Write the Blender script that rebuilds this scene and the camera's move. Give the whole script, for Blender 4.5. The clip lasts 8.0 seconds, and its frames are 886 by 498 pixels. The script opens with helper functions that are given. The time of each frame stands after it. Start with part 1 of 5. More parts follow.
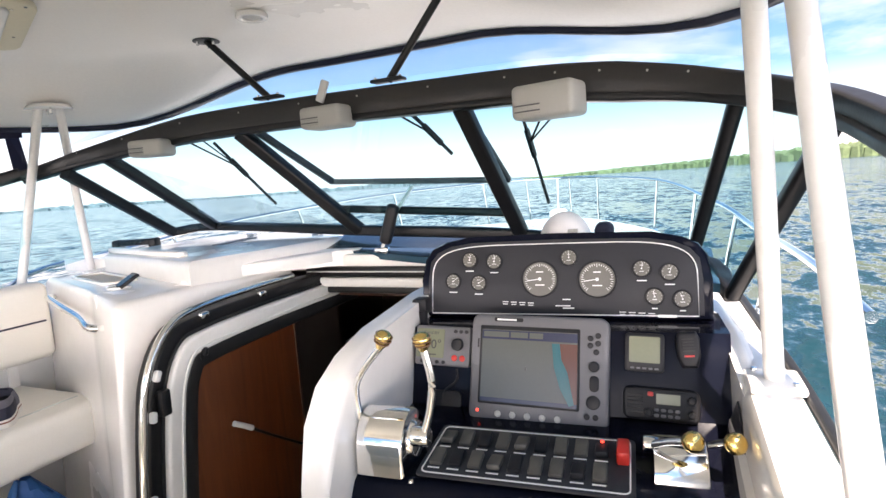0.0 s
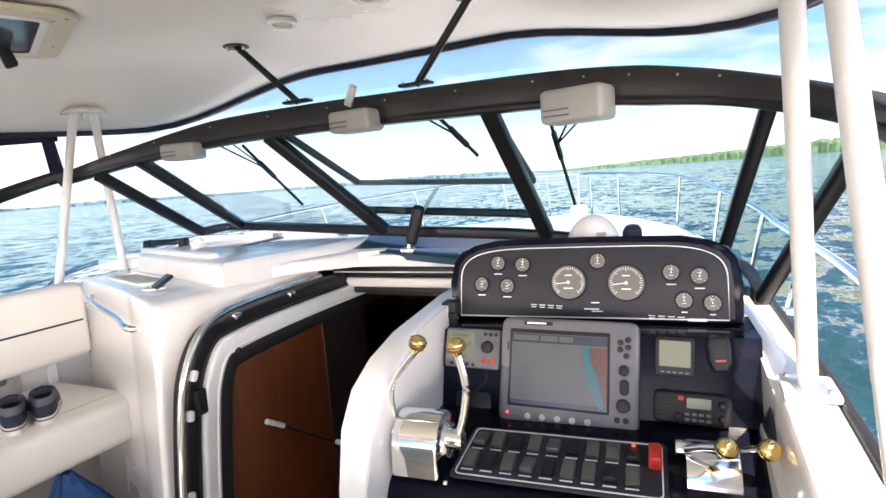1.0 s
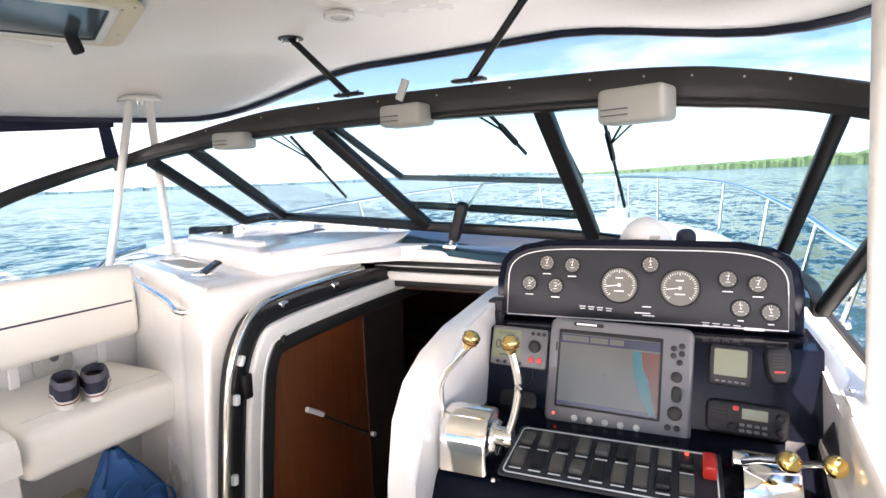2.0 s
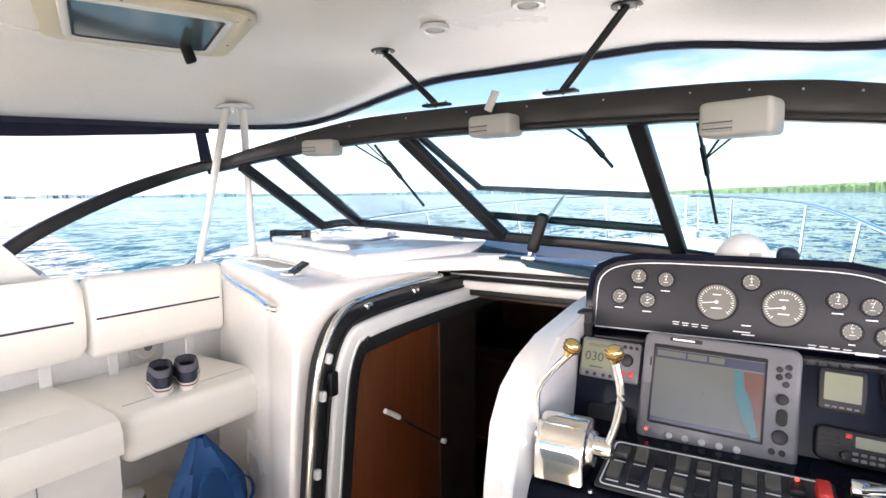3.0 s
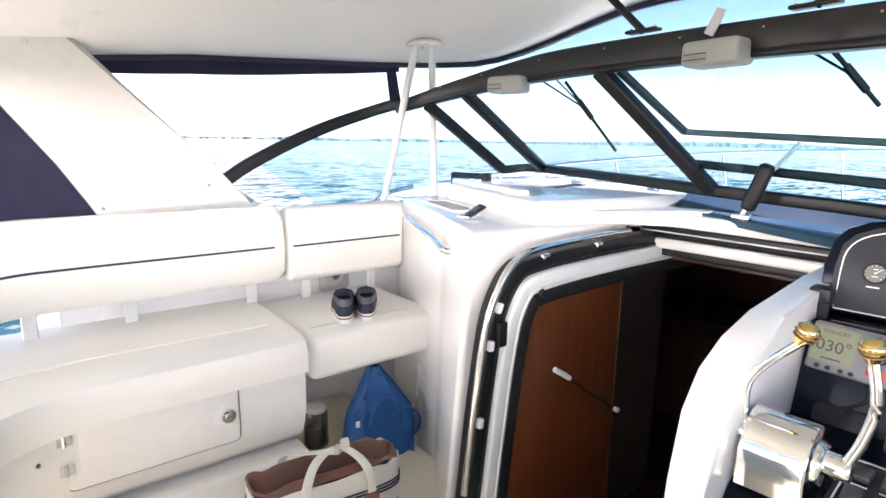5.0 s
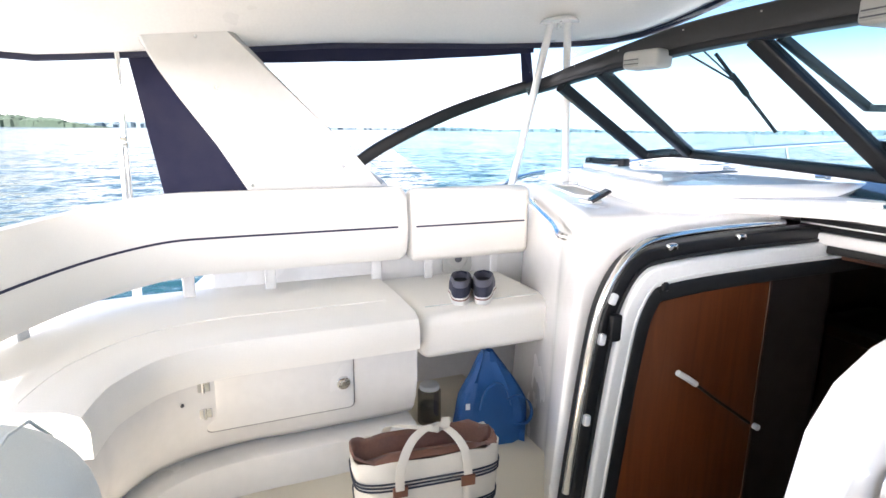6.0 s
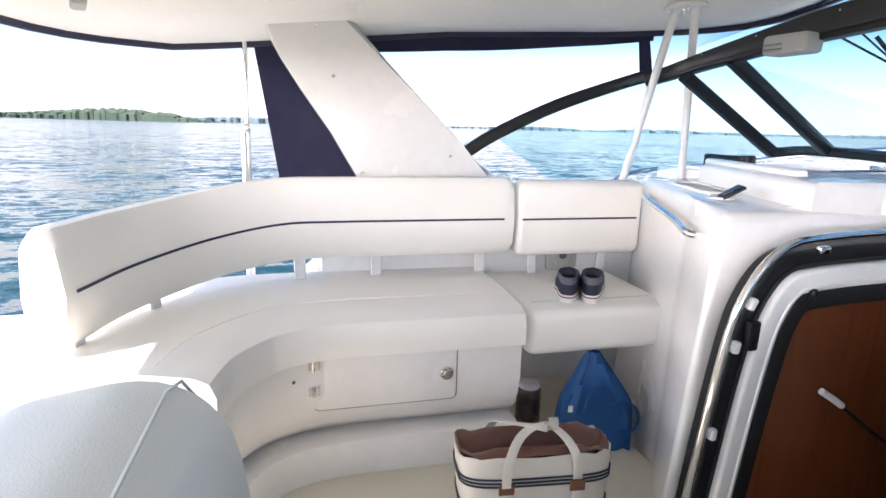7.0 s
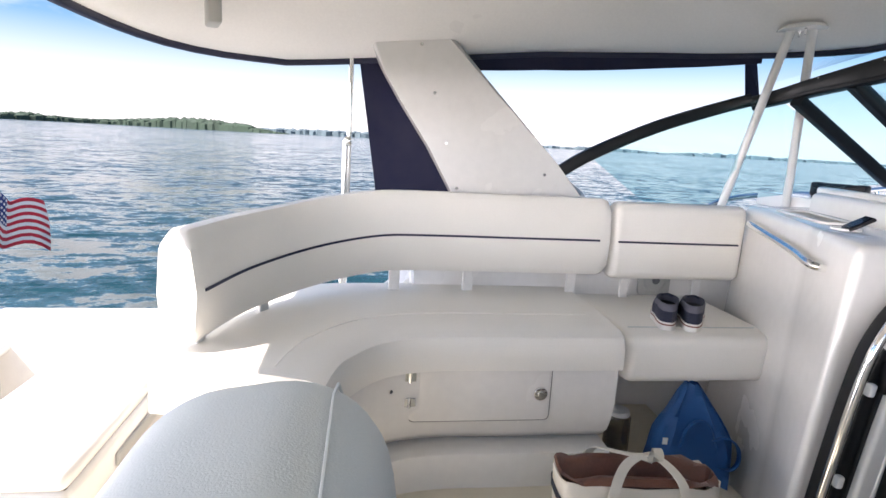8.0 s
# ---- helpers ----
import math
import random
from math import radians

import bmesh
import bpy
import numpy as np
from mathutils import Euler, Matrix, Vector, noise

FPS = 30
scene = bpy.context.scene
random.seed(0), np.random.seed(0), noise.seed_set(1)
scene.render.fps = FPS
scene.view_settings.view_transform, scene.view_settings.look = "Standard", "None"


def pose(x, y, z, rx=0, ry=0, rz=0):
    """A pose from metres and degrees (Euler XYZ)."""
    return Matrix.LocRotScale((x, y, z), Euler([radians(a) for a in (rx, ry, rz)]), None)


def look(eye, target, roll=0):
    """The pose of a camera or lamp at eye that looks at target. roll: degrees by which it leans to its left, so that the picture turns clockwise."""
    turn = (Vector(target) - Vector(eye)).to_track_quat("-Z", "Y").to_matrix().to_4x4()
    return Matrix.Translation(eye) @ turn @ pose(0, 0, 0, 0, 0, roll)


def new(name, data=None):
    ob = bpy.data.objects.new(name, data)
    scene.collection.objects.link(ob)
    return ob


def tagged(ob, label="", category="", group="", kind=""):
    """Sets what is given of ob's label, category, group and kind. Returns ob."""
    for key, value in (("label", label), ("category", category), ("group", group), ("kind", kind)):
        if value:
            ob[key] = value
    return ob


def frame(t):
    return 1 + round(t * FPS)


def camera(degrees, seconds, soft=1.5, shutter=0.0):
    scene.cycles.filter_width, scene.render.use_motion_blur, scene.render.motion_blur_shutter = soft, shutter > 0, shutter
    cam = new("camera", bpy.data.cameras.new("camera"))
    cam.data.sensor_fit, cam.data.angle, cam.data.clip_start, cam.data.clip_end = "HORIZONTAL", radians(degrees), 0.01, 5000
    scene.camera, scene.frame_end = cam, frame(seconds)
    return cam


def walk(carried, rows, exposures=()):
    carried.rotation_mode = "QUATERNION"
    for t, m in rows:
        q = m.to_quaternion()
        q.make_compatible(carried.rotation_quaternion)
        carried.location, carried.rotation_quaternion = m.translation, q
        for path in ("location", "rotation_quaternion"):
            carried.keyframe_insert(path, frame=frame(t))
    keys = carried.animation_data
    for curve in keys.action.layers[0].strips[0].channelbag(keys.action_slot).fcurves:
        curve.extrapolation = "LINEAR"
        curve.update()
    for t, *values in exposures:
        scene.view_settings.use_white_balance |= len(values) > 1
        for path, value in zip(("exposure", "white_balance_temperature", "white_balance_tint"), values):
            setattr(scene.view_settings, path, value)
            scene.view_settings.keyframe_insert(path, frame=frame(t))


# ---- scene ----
cam = camera(77.5, 8.0)
ROWS = [
    (0.0, 0.279, -0.367, 1.493, 23.10, -6.76, 3.91),
    (0.5, 0.276, -0.385, 1.516, 23.94, -7.07, 4.38),
    (1.0, 0.253, -0.400, 1.528, 24.89, -7.24, 4.23),
    (2.5, 0.138, -0.469, 1.517, 30.08, -6.64, 1.32),
    (3.0, 0.089, -0.513, 1.508, 33.01, -5.67, 0.55),
    (3.5, 0.084, -0.506, 1.519, 35.84, -7.25, -0.43),
    (4.0, 0.044, -0.544, 1.533, 37.57, -8.40, -1.25),
    (4.5, -0.025, -0.493, 1.506, 43.36, -9.84, -1.73),
    (6.0, 0.016, -0.266, 1.439, 67.03, -12.13, -0.64),
    (6.5, -0.038, -0.292, 1.416, 71.87, -12.60, -2.35),
    (7.0, -0.062, -0.353, 1.396, 75.69, -12.41, -1.48),
    (7.5, -0.066, -0.412, 1.434, 79.42, -13.30, -2.97),
    (8.0, -0.088, -0.518, 1.391, 81.70, -10.97, -3.17),
]
EXPO = [(0.0, 1.46, 7250, 22), (2.5, 1.78, 7250, 23), (4.5, 1.84, 7050, 22), (6.0, 2.0, 6750, 20), (7.0, 1.48, 6650, 21), (8.0, 1.06, 6700, 21)]
walk(cam, [(t, pose(x, y, z, 90 + pitch, 0, yaw) @ pose(0, 0, 0, 0, 0, -roll)) for t, x, y, z, yaw, pitch, roll in ROWS], EXPO)

# ---- light ----
world = bpy.data.worlds.new("sky_world")
scene.world = world
world.use_nodes = True
wn = world.node_tree
sky = wn.nodes.new("ShaderNodeTexSky")
sky.sky_type, sky.sun_disc = "NISHITA", False
SUN_AZ, SUN_EL = 206.0, 54.0          # degrees anticlockwise from the bow, degrees up
sky.sun_elevation, sky.sun_rotation = radians(SUN_EL), radians(-SUN_AZ)
sky.air_density, sky.dust_density, sky.ozone_density = 1.0, 1.0, 1.5
tc = wn.nodes.new("ShaderNodeTexCoord")
mp = wn.nodes.new("ShaderNodeMapping")
mp.inputs["Scale"].default_value = (1.0, 1.0, 3.5)
cl = wn.nodes.new("ShaderNodeTexNoise")
cl.inputs["Scale"].default_value, cl.inputs["Detail"].default_value, cl.inputs["Roughness"].default_value = 2.2, 7, 0.6
cr = wn.nodes.new("ShaderNodeValToRGB")
cr.color_ramp.elements[0].position, cr.color_ramp.elements[1].position = 0.52, 0.85
mx = wn.nodes.new("ShaderNodeMix")
mx.data_type = "RGBA"
glow = wn.nodes.new("ShaderNodeVectorMath")      # the haze is brighter towards the sun
glow.operation = "DOT_PRODUCT"
glow.inputs[1].default_value = (-math.sin(radians(SUN_AZ)), math.cos(radians(SUN_AZ)), 0.35)
hz_b = wn.nodes.new("ShaderNodeMapRange")
hz_b.inputs["From Min"].default_value, hz_b.inputs["From Max"].default_value = 0.25, 1.15
hz_b.inputs["To Min"].default_value, hz_b.inputs["To Max"].default_value = 5.0, 78.0
hz_c = wn.nodes.new("ShaderNodeVectorMath")
hz_c.operation = "SCALE"
hz_c.inputs[0].default_value = (1.0, 1.0, 1.01)
dim = wn.nodes.new("ShaderNodeVectorMath")
dim.operation = "MULTIPLY"
dim.inputs[1].default_value = (0.34, 0.50, 0.60)
wn.links.new(tc.outputs["Generated"], glow.inputs[0])
wn.links.new(glow.outputs["Value"], hz_b.inputs["Value"])
wn.links.new(hz_b.outputs["Result"], hz_c.inputs["Scale"])
wn.links.new(hz_c.outputs["Vector"], mx.inputs["B"])
wn.links.new(sky.outputs["Color"], dim.inputs[0])
sep = wn.nodes.new("ShaderNodeSeparateXYZ")
low = wn.nodes.new("ShaderNodeMapRange")      # hazy white low over the water, thin cloud above
low.inputs["From Min"].default_value, low.inputs["From Max"].default_value = 0.03, 0.15
low.inputs["To Min"].default_value, low.inputs["To Max"].default_value = 0.95, 0.0
mxm = wn.nodes.new("ShaderNodeMath")
mxm.operation = "MAXIMUM"
wn.links.new(tc.outputs["Generated"], mp.inputs["Vector"])
wn.links.new(mp.outputs["Vector"], cl.inputs["Vector"])
wn.links.new(cl.outputs["Fac"], cr.inputs["Fac"])
wn.links.new(tc.outputs["Generated"], sep.inputs["Vector"])
wn.links.new(sep.outputs["Z"], low.inputs["Value"])
wn.links.new(cr.outputs["Color"], mxm.inputs[0])
wn.links.new(low.outputs["Result"], mxm.inputs[1])
wn.links.new(mxm.outputs["Value"], mx.inputs["Factor"])
wn.links.new(dim.outputs["Vector"], mx.inputs["A"])
bgn = wn.nodes["Background"]
wn.links.new(mx.outputs["Result"], bgn.inputs["Color"])
bgn.inputs["Strength"].default_value = 0.15
sun = new("sun", bpy.data.lights.new("sun", "SUN"))
sun.data.energy, sun.data.angle, sun.data.color = 5.0, radians(0.6), (1.0, 0.95, 0.87)
az = radians(SUN_AZ)
sun.matrix_world = look((-30 * math.sin(az), 30 * math.cos(az), 30 * math.tan(radians(SUN_EL))), (0, 0, 0))


# ---- materials ----
def mat(name, color, rough=0.5, metal=0.0, var=0.06, scale=6.0, grain=60.0, bump=0.0, coat=0.0, spec=0.5, rvar=0.08):
    """A surface with broad and fine unevenness of colour, gloss and relief. Scales are per metre."""
    m = bpy.data.materials.new(name)
    m.use_nodes = True
    nt = m.node_tree
    b = nt.nodes["Principled BSDF"]
    co = nt.nodes.new("ShaderNodeTexCoord")
    n1, n2 = nt.nodes.new("ShaderNodeTexNoise"), nt.nodes.new("ShaderNodeTexNoise")
    n1.inputs["Scale"].default_value, n1.inputs["Detail"].default_value = scale, 4
    n2.inputs["Scale"].default_value, n2.inputs["Detail"].default_value = grain, 3
    geo = nt.nodes.new("ShaderNodeNewGeometry")
    for n in (n1, n2):
        nt.links.new(geo.outputs["Position"], n.inputs["Vector"])
    add = nt.nodes.new("ShaderNodeMath")
    add.operation = "ADD"
    nt.links.new(n1.outputs["Fac"], add.inputs[0])
    nt.links.new(n2.outputs["Fac"], add.inputs[1])
    rng = nt.nodes.new("ShaderNodeMapRange")
    rng.inputs["From Min"].default_value, rng.inputs["From Max"].default_value = 0.6, 1.4
    rng.inputs["To Min"].default_value, rng.inputs["To Max"].default_value = 1 - var, 1 + var * 0.5
    nt.links.new(add.outputs[0], rng.inputs["Value"])
    mul = nt.nodes.new("ShaderNodeVectorMath")
    mul.operation = "SCALE"
    mul.inputs[0].default_value = color[:3]
    nt.links.new(rng.outputs["Result"], mul.inputs["Scale"])
    nt.links.new(mul.outputs["Vector"], b.inputs["Base Color"])
    rr = nt.nodes.new("ShaderNodeMapRange")
    rr.inputs["From Min"].default_value, rr.inputs["From Max"].default_value = 0.3, 0.7
    rr.inputs["To Min"].default_value, rr.inputs["To Max"].default_value = max(rough - rvar, 0.02), min(rough + rvar, 1)
    nt.links.new(n1.outputs["Fac"], rr.inputs["Value"])
    nt.links.new(rr.outputs["Result"], b.inputs["Roughness"])
    b.inputs["Metallic"].default_value, b.inputs["Coat Weight"].default_value = metal, coat
    b.inputs["Coat Roughness"].default_value, b.inputs["Specular IOR Level"].default_value = 0.08, spec
    if bump:
        bp = nt.nodes.new("ShaderNodeBump")
        bp.inputs["Strength"].default_value, bp.inputs["Distance"].default_value = bump, 0.004
        nt.links.new(n2.outputs["Fac"], bp.inputs["Height"])
        nt.links.new(bp.outputs["Normal"], b.inputs["Normal"])
    return m


def glowing(name, color, strength, rough=0.2):
    """A lit display: its own light under a glossy cover."""
    m = mat(name, [c * 0.5 for c in color], rough, 0, 0.05, 9, 120)
    b = m.node_tree.nodes["Principled BSDF"]
    b.inputs["Emission Color"].default_value, b.inputs["Emission Strength"].default_value = (*color, 1), strength
    return m


def glass_mat(name, tint, gloss=0.03):
    m = bpy.data.materials.new(name)
    m.use_nodes = True
    nt = m.node_tree
    nt.nodes.clear()
    out, mixs = nt.nodes.new("ShaderNodeOutputMaterial"), nt.nodes.new("ShaderNodeMixShader")
    tr, gl, fr = nt.nodes.new("ShaderNodeBsdfTransparent"), nt.nodes.new("ShaderNodeBsdfGlossy"), nt.nodes.new("ShaderNodeLayerWeight")
    tr.inputs["Color"].default_value = (*tint, 1)
    gl.inputs["Roughness"].default_value = 0.02
    pw, sc = nt.nodes.new("ShaderNodeMath"), nt.nodes.new("ShaderNodeMath")
    pw.operation, sc.operation = "POWER", "MULTIPLY_ADD"
    pw.inputs[1].default_value, sc.inputs[1].default_value, sc.inputs[2].default_value = 4.0, 0.5, gloss
    nt.links.new(fr.outputs["Facing"], pw.inputs[0])
    nt.links.new(pw.outputs[0], sc.inputs[0])
    nt.links.new(sc.outputs[0], mixs.inputs[0])
    nt.links.new(tr.outputs[0], mixs.inputs[1])
    nt.links.new(gl.outputs[0], mixs.inputs[2])
    nt.links.new(mixs.outputs[0], out.inputs["Surface"])
    return m


def wood_mat(name, c1, c2):
    m = mat(name, c1, 0.35, 0, 0.1, 3, 40, 0.05, coat=0.15)
    nt = m.node_tree
    b = nt.nodes["Principled BSDF"]
    geo, mpg = nt.nodes.new("ShaderNodeNewGeometry"), nt.nodes.new("ShaderNodeMapping")
    mpg.inputs["Scale"].default_value = (14, 14, 1.1)
    nz, ramp = nt.nodes.new("ShaderNodeTexNoise"), nt.nodes.new("ShaderNodeValToRGB")
    nz.inputs["Scale"].default_value, nz.inputs["Detail"].default_value, nz.inputs["Distortion"].default_value = 2.0, 6, 1.2
    ramp.color_ramp.elements[0].color, ramp.color_ramp.elements[1].color = (*c1, 1), (*c2, 1)
    ramp.color_ramp.elements[0].position, ramp.color_ramp.elements[1].position = 0.3, 0.72
    nt.links.new(geo.outputs["Position"], mpg.inputs["Vector"])
    nt.links.new(mpg.outputs["Vector"], nz.inputs["Vector"])
    nt.links.new(nz.outputs["Fac"], ramp.inputs["Fac"])
    nt.links.new(ramp.outputs["Color"], b.inputs["Base Color"])
    return m


def water_mat():
    m = mat("lake_water", (0.011, 0.046, 0.058), 0.08, 0, 0.3, 0.03, 0.6, rvar=0.02)
    nt = m.node_tree
    b = nt.nodes["Principled BSDF"]
    b.inputs["IOR"].default_value = 1.30
    geo = nt.nodes.new("ShaderNodeNewGeometry")
    total = None
    for sy, sc, k, turn in ((0.5, 0.30, 0.28, 0.6), (0.5, 1.2, 0.70, 0.5), (0.55, 4.0, 0.70, 0.8), (0.8, 17.0, 0.30, 0.2)):
        mpw, nz = nt.nodes.new("ShaderNodeMapping"), nt.nodes.new("ShaderNodeTexNoise")
        mpw.inputs["Scale"].default_value, mpw.inputs["Rotation"].default_value = (1, sy, 1), (0, 0, turn)
        nz.inputs["Scale"].default_value, nz.inputs["Detail"].default_value, nz.inputs["Roughness"].default_value = sc, 3, 0.6
        sub, sca = nt.nodes.new("ShaderNodeVectorMath"), nt.nodes.new("ShaderNodeVectorMath")
        sub.operation, sca.operation = "SUBTRACT", "MULTIPLY"
        sub.inputs[1].default_value, sca.inputs[1].default_value = (0.5, 0.5, 0.5), (k * 1.5, k * 1.5, 0)
        nt.links.new(geo.outputs["Position"], mpw.inputs["Vector"])
        nt.links.new(mpw.outputs["Vector"], nz.inputs["Vector"])
        nt.links.new(nz.outputs["Color"], sub.inputs[0])
        nt.links.new(sub.outputs["Vector"], sca.inputs[0])
        if total is None:
            total = sca
        else:
            ad = nt.nodes.new("ShaderNodeVectorMath")
            ad.operation = "ADD"
            nt.links.new(total.outputs["Vector"], ad.inputs[0])
            nt.links.new(sca.outputs["Vector"], ad.inputs[1])
            total = ad
    up, nrm = nt.nodes.new("ShaderNodeVectorMath"), nt.nodes.new("ShaderNodeVectorMath")
    up.operation, nrm.operation = "ADD", "NORMALIZE"
    up.inputs[1].default_value = (0, 0, 1)
    nt.links.new(total.outputs["Vector"], up.inputs[0])
    nt.links.new(up.outputs["Vector"], nrm.inputs[0])
    nt.links.new(nrm.outputs["Vector"], b.inputs["Normal"])
    return m


GEL = mat("white_gelcoat", (0.84, 0.82, 0.78), 0.22, 0, 0.05, 2.0, 25, 0.0, coat=0.5)
LINER = mat("satin_headliner", (0.90, 0.875, 0.83), 0.35, 0, 0.05, 1.6, 90, 0.04)
VINYL = mat("cream_vinyl", (0.86, 0.835, 0.77), 0.42, 0, 0.06, 3.0, 320, 0.22)
SEATV = mat("pale_grey_vinyl", (0.62, 0.66, 0.64), 0.4, 0, 0.06, 3.0, 320, 0.22)
NAVY = mat("navy_canvas", (0.007, 0.008, 0.035), 0.8, 0, 0.15, 8, 500, 0.3)
PIPE = mat("navy_piping", (0.02, 0.022, 0.05), 0.5)
NONSKID = mat("cream_nonskid_sole", (0.77, 0.71, 0.57), 0.6, 0, 0.08, 4, 420, 0.5)
BLACK = mat("black_anodised_frame", (0.012, 0.012, 0.013), 0.38, 0, 0.2, 10, 90, 0.05, spec=0.3)
BROWNK = mat("weathered_black_frame", (0.019, 0.0175, 0.017), 0.45, 0, 0.25, 9, 120, 0.1)
RUBBER = mat("black_rubber", (0.012, 0.012, 0.012), 0.55, 0, 0.2)
CHROME = mat("polished_stainless", (0.82, 0.82, 0.80), 0.09, 1.0, 0.05, 6, 60, rvar=0.04)
ALU = mat("white_aluminium_extrusion", (0.78, 0.78, 0.75), 0.4, 0.0, 0.05, coat=0.2)
BRASS = mat("polished_brass", (0.78, 0.56, 0.20), 0.16, 1.0, 0.1, 30, 200)
DASH = mat("gloss_navy_dash", (0.006, 0.007, 0.014), 0.12, 0, 0.15, 4, 80, coat=0.0, spec=0.1)
PANEL = mat("satin_charcoal_panel", (0.030, 0.031, 0.036), 0.5, 0, 0.1, 6, 300, 0.05, spec=0.25)
GREYP = mat("grey_plastic", (0.115, 0.115, 0.122), 0.42, 0, 0.06, 8, 400, 0.08)
LGREY = mat("light_grey_plastic", (0.45, 0.45, 0.42), 0.45, 0, 0.05, 8, 300, 0.06)
BTN = mat("black_keys", (0.015, 0.015, 0.017), 0.45, 0, 0.1, spec=0.25)
ROCKER = mat("olive_black_rocker", (0.085, 0.08, 0.068), 0.42, 0, 0.15, 30, 200)
REDP = mat("red_plastic", (0.55, 0.03, 0.02), 0.35)
DIAL = mat("brushed_gauge_face", (0.12, 0.115, 0.10), 0.4, 0.2, 0.12, 12, 200)
WHITEP = mat("white_print", (0.82, 0.82, 0.80), 0.5)
INK = mat("black_print", (0.02, 0.02, 0.02), 0.5)
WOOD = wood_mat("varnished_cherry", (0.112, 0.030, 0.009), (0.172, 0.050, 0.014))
# the unlit cabin's gloom is put into these two darker tones
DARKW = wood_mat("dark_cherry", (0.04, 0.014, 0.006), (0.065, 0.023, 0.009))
CABIN = mat("unlit_cabin_tone", (0.025, 0.016, 0.012), 0.6, 0, 0.2)
PAINTW = mat("white_painted_tube", (0.80, 0.79, 0.76), 0.3, 0, 0.05, coat=0.2)
BLUEB = mat("blue_woven_nylon", (0.007, 0.085, 0.27), 0.55, 0, 0.2, 14, 500, 0.4)
CANVAS = mat("natural_canvas", (0.70, 0.66, 0.57), 0.8, 0, 0.1, 9, 500, 0.5)
STRIPE = mat("navy_stripe_canvas", (0.03, 0.035, 0.05), 0.8, 0, 0.15, 9, 500, 0.5)
LEATHER = mat("brown_leather", (0.17, 0.065, 0.035), 0.45, 0, 0.2, 14, 200, 0.3)
LINING = mat("brown_satin_lining", (0.15, 0.06, 0.038), 0.38, 0, 0.25, 16, 120, 0.3)
NAVYSH = mat("navy_suede", (0.018, 0.021, 0.042), 0.8, 0, 0.2, 20, 400, 0.3)
GREYSH = mat("grey_mesh", (0.11, 0.11, 0.14), 0.8, 0, 0.2, 30, 600, 0.4)
SOLE = mat("white_rubber_sole", (0.70, 0.68, 0.64), 0.6)
RUST = mat("brown_sole_band", (0.20, 0.07, 0.05), 0.7)
WHITEC = mat("white_cotton", (0.78, 0.77, 0.76), 0.85, 0, 0.08, 14, 400, 0.3)
REDC = mat("red_cloth", (0.50, 0.02, 0.04), 0.8, 0, 0.1, 14, 400, 0.2)
BLUEC = mat("blue_cloth", (0.02, 0.04, 0.18), 0.8, 0, 0.1, 14, 400, 0.2)
STAFFW = mat("flagstaff_teak", (0.16, 0.08, 0.04), 0.5)
GLASS = glass_mat("windscreen_glass", (0.76, 0.90, 0.93))
VINYLW = glass_mat("clear_vinyl", (0.92, 0.95, 0.96), 0.02)
TINT = glass_mat("smoked_hatch_glass", (0.16, 0.22, 0.24), 0.08)
WATER = water_mat()
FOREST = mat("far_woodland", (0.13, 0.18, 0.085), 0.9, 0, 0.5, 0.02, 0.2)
# headland shade and distance haze are mixed into these two woodland colours
FORESTD = mat("shade_tinted_woodland", (0.045, 0.075, 0.05), 0.9, 0, 0.4, 0.02, 0.2)
FORESTH = mat("haze_tinted_woodland", (0.12, 0.17, 0.19), 0.9, 0, 0.25, 0.01, 0.05)
LCD = glowing("green_grey_lcd", (0.30, 0.32, 0.21), 0.04)
SCREEN = glowing("chart_grey", (0.13, 0.145, 0.135), 0.04)
CHARTL = glowing("chart_land", (0.15, 0.058, 0.042), 0.05)
CHARTS = glowing("chart_shallow", (0.03, 0.17, 0.20), 0.07)
BARB = glowing("chart_bar", (0.045, 0.055, 0.11), 0.03)
REDL = glowing("red_lamp", (0.9, 0.05, 0.03), 1.5)


# ---- mesh helpers ----
def mesh_of(name, bm, material, smooth=True):
    me = bpy.data.meshes.new(name)
    bmesh.ops.recalc_face_normals(bm, faces=bm.faces)
    bm.to_mesh(me)
    bm.free()
    for mm in (material if isinstance(material, (list, tuple)) else [material]):
        me.materials.append(mm)
    if smooth:
        me.shade_smooth()
        me.set_sharp_from_angle(angle=radians(38))
    return me


def part(name, bm, material, parent, label="", m=None, smooth=True):
    ob = new(name, mesh_of(name, bm, material, smooth))
    if m is not None:
        ob.matrix_basis = m
    ob.parent = parent
    if label:
        ob["label"] = label
    return ob


def thing(name, label, category, m=None, group="", kind=""):
    ob = new(name)
    ob.empty_display_size = 0.1
    if m is not None:
        ob.matrix_basis = m
    return tagged(ob, label, category, group, kind)


def solo(name, bm, material, label, category="", kind="", group="", m=None, smooth=True):
    ob = new(name, mesh_of(name, bm, material, smooth))
    if m is not None:
        ob.matrix_basis = m
    return tagged(ob, label, category, group, kind)


def xf(bm, m, verts=None):
    bmesh.ops.transform(bm, matrix=m, verts=verts if verts is not None else bm.verts)
    return bm


def rbox(sx, sy, sz, r=0.01, seg=2, m=None, bm=None):
    """A block of that size round its middle, its edges rounded by r."""
    b2 = bmesh.new()
    bmesh.ops.create_cube(b2, size=1)
    xf(b2, Matrix.Diagonal((sx, sy, sz, 1)))
    r = min(r, 0.49 * min(sx, sy, sz))
    if r > 0:
        bmesh.ops.bevel(b2, geom=b2.edges[:], offset=r, segments=seg, profile=0.5, affect="EDGES")
    if m is not None:
        xf(b2, m)
    return join(bm, b2)


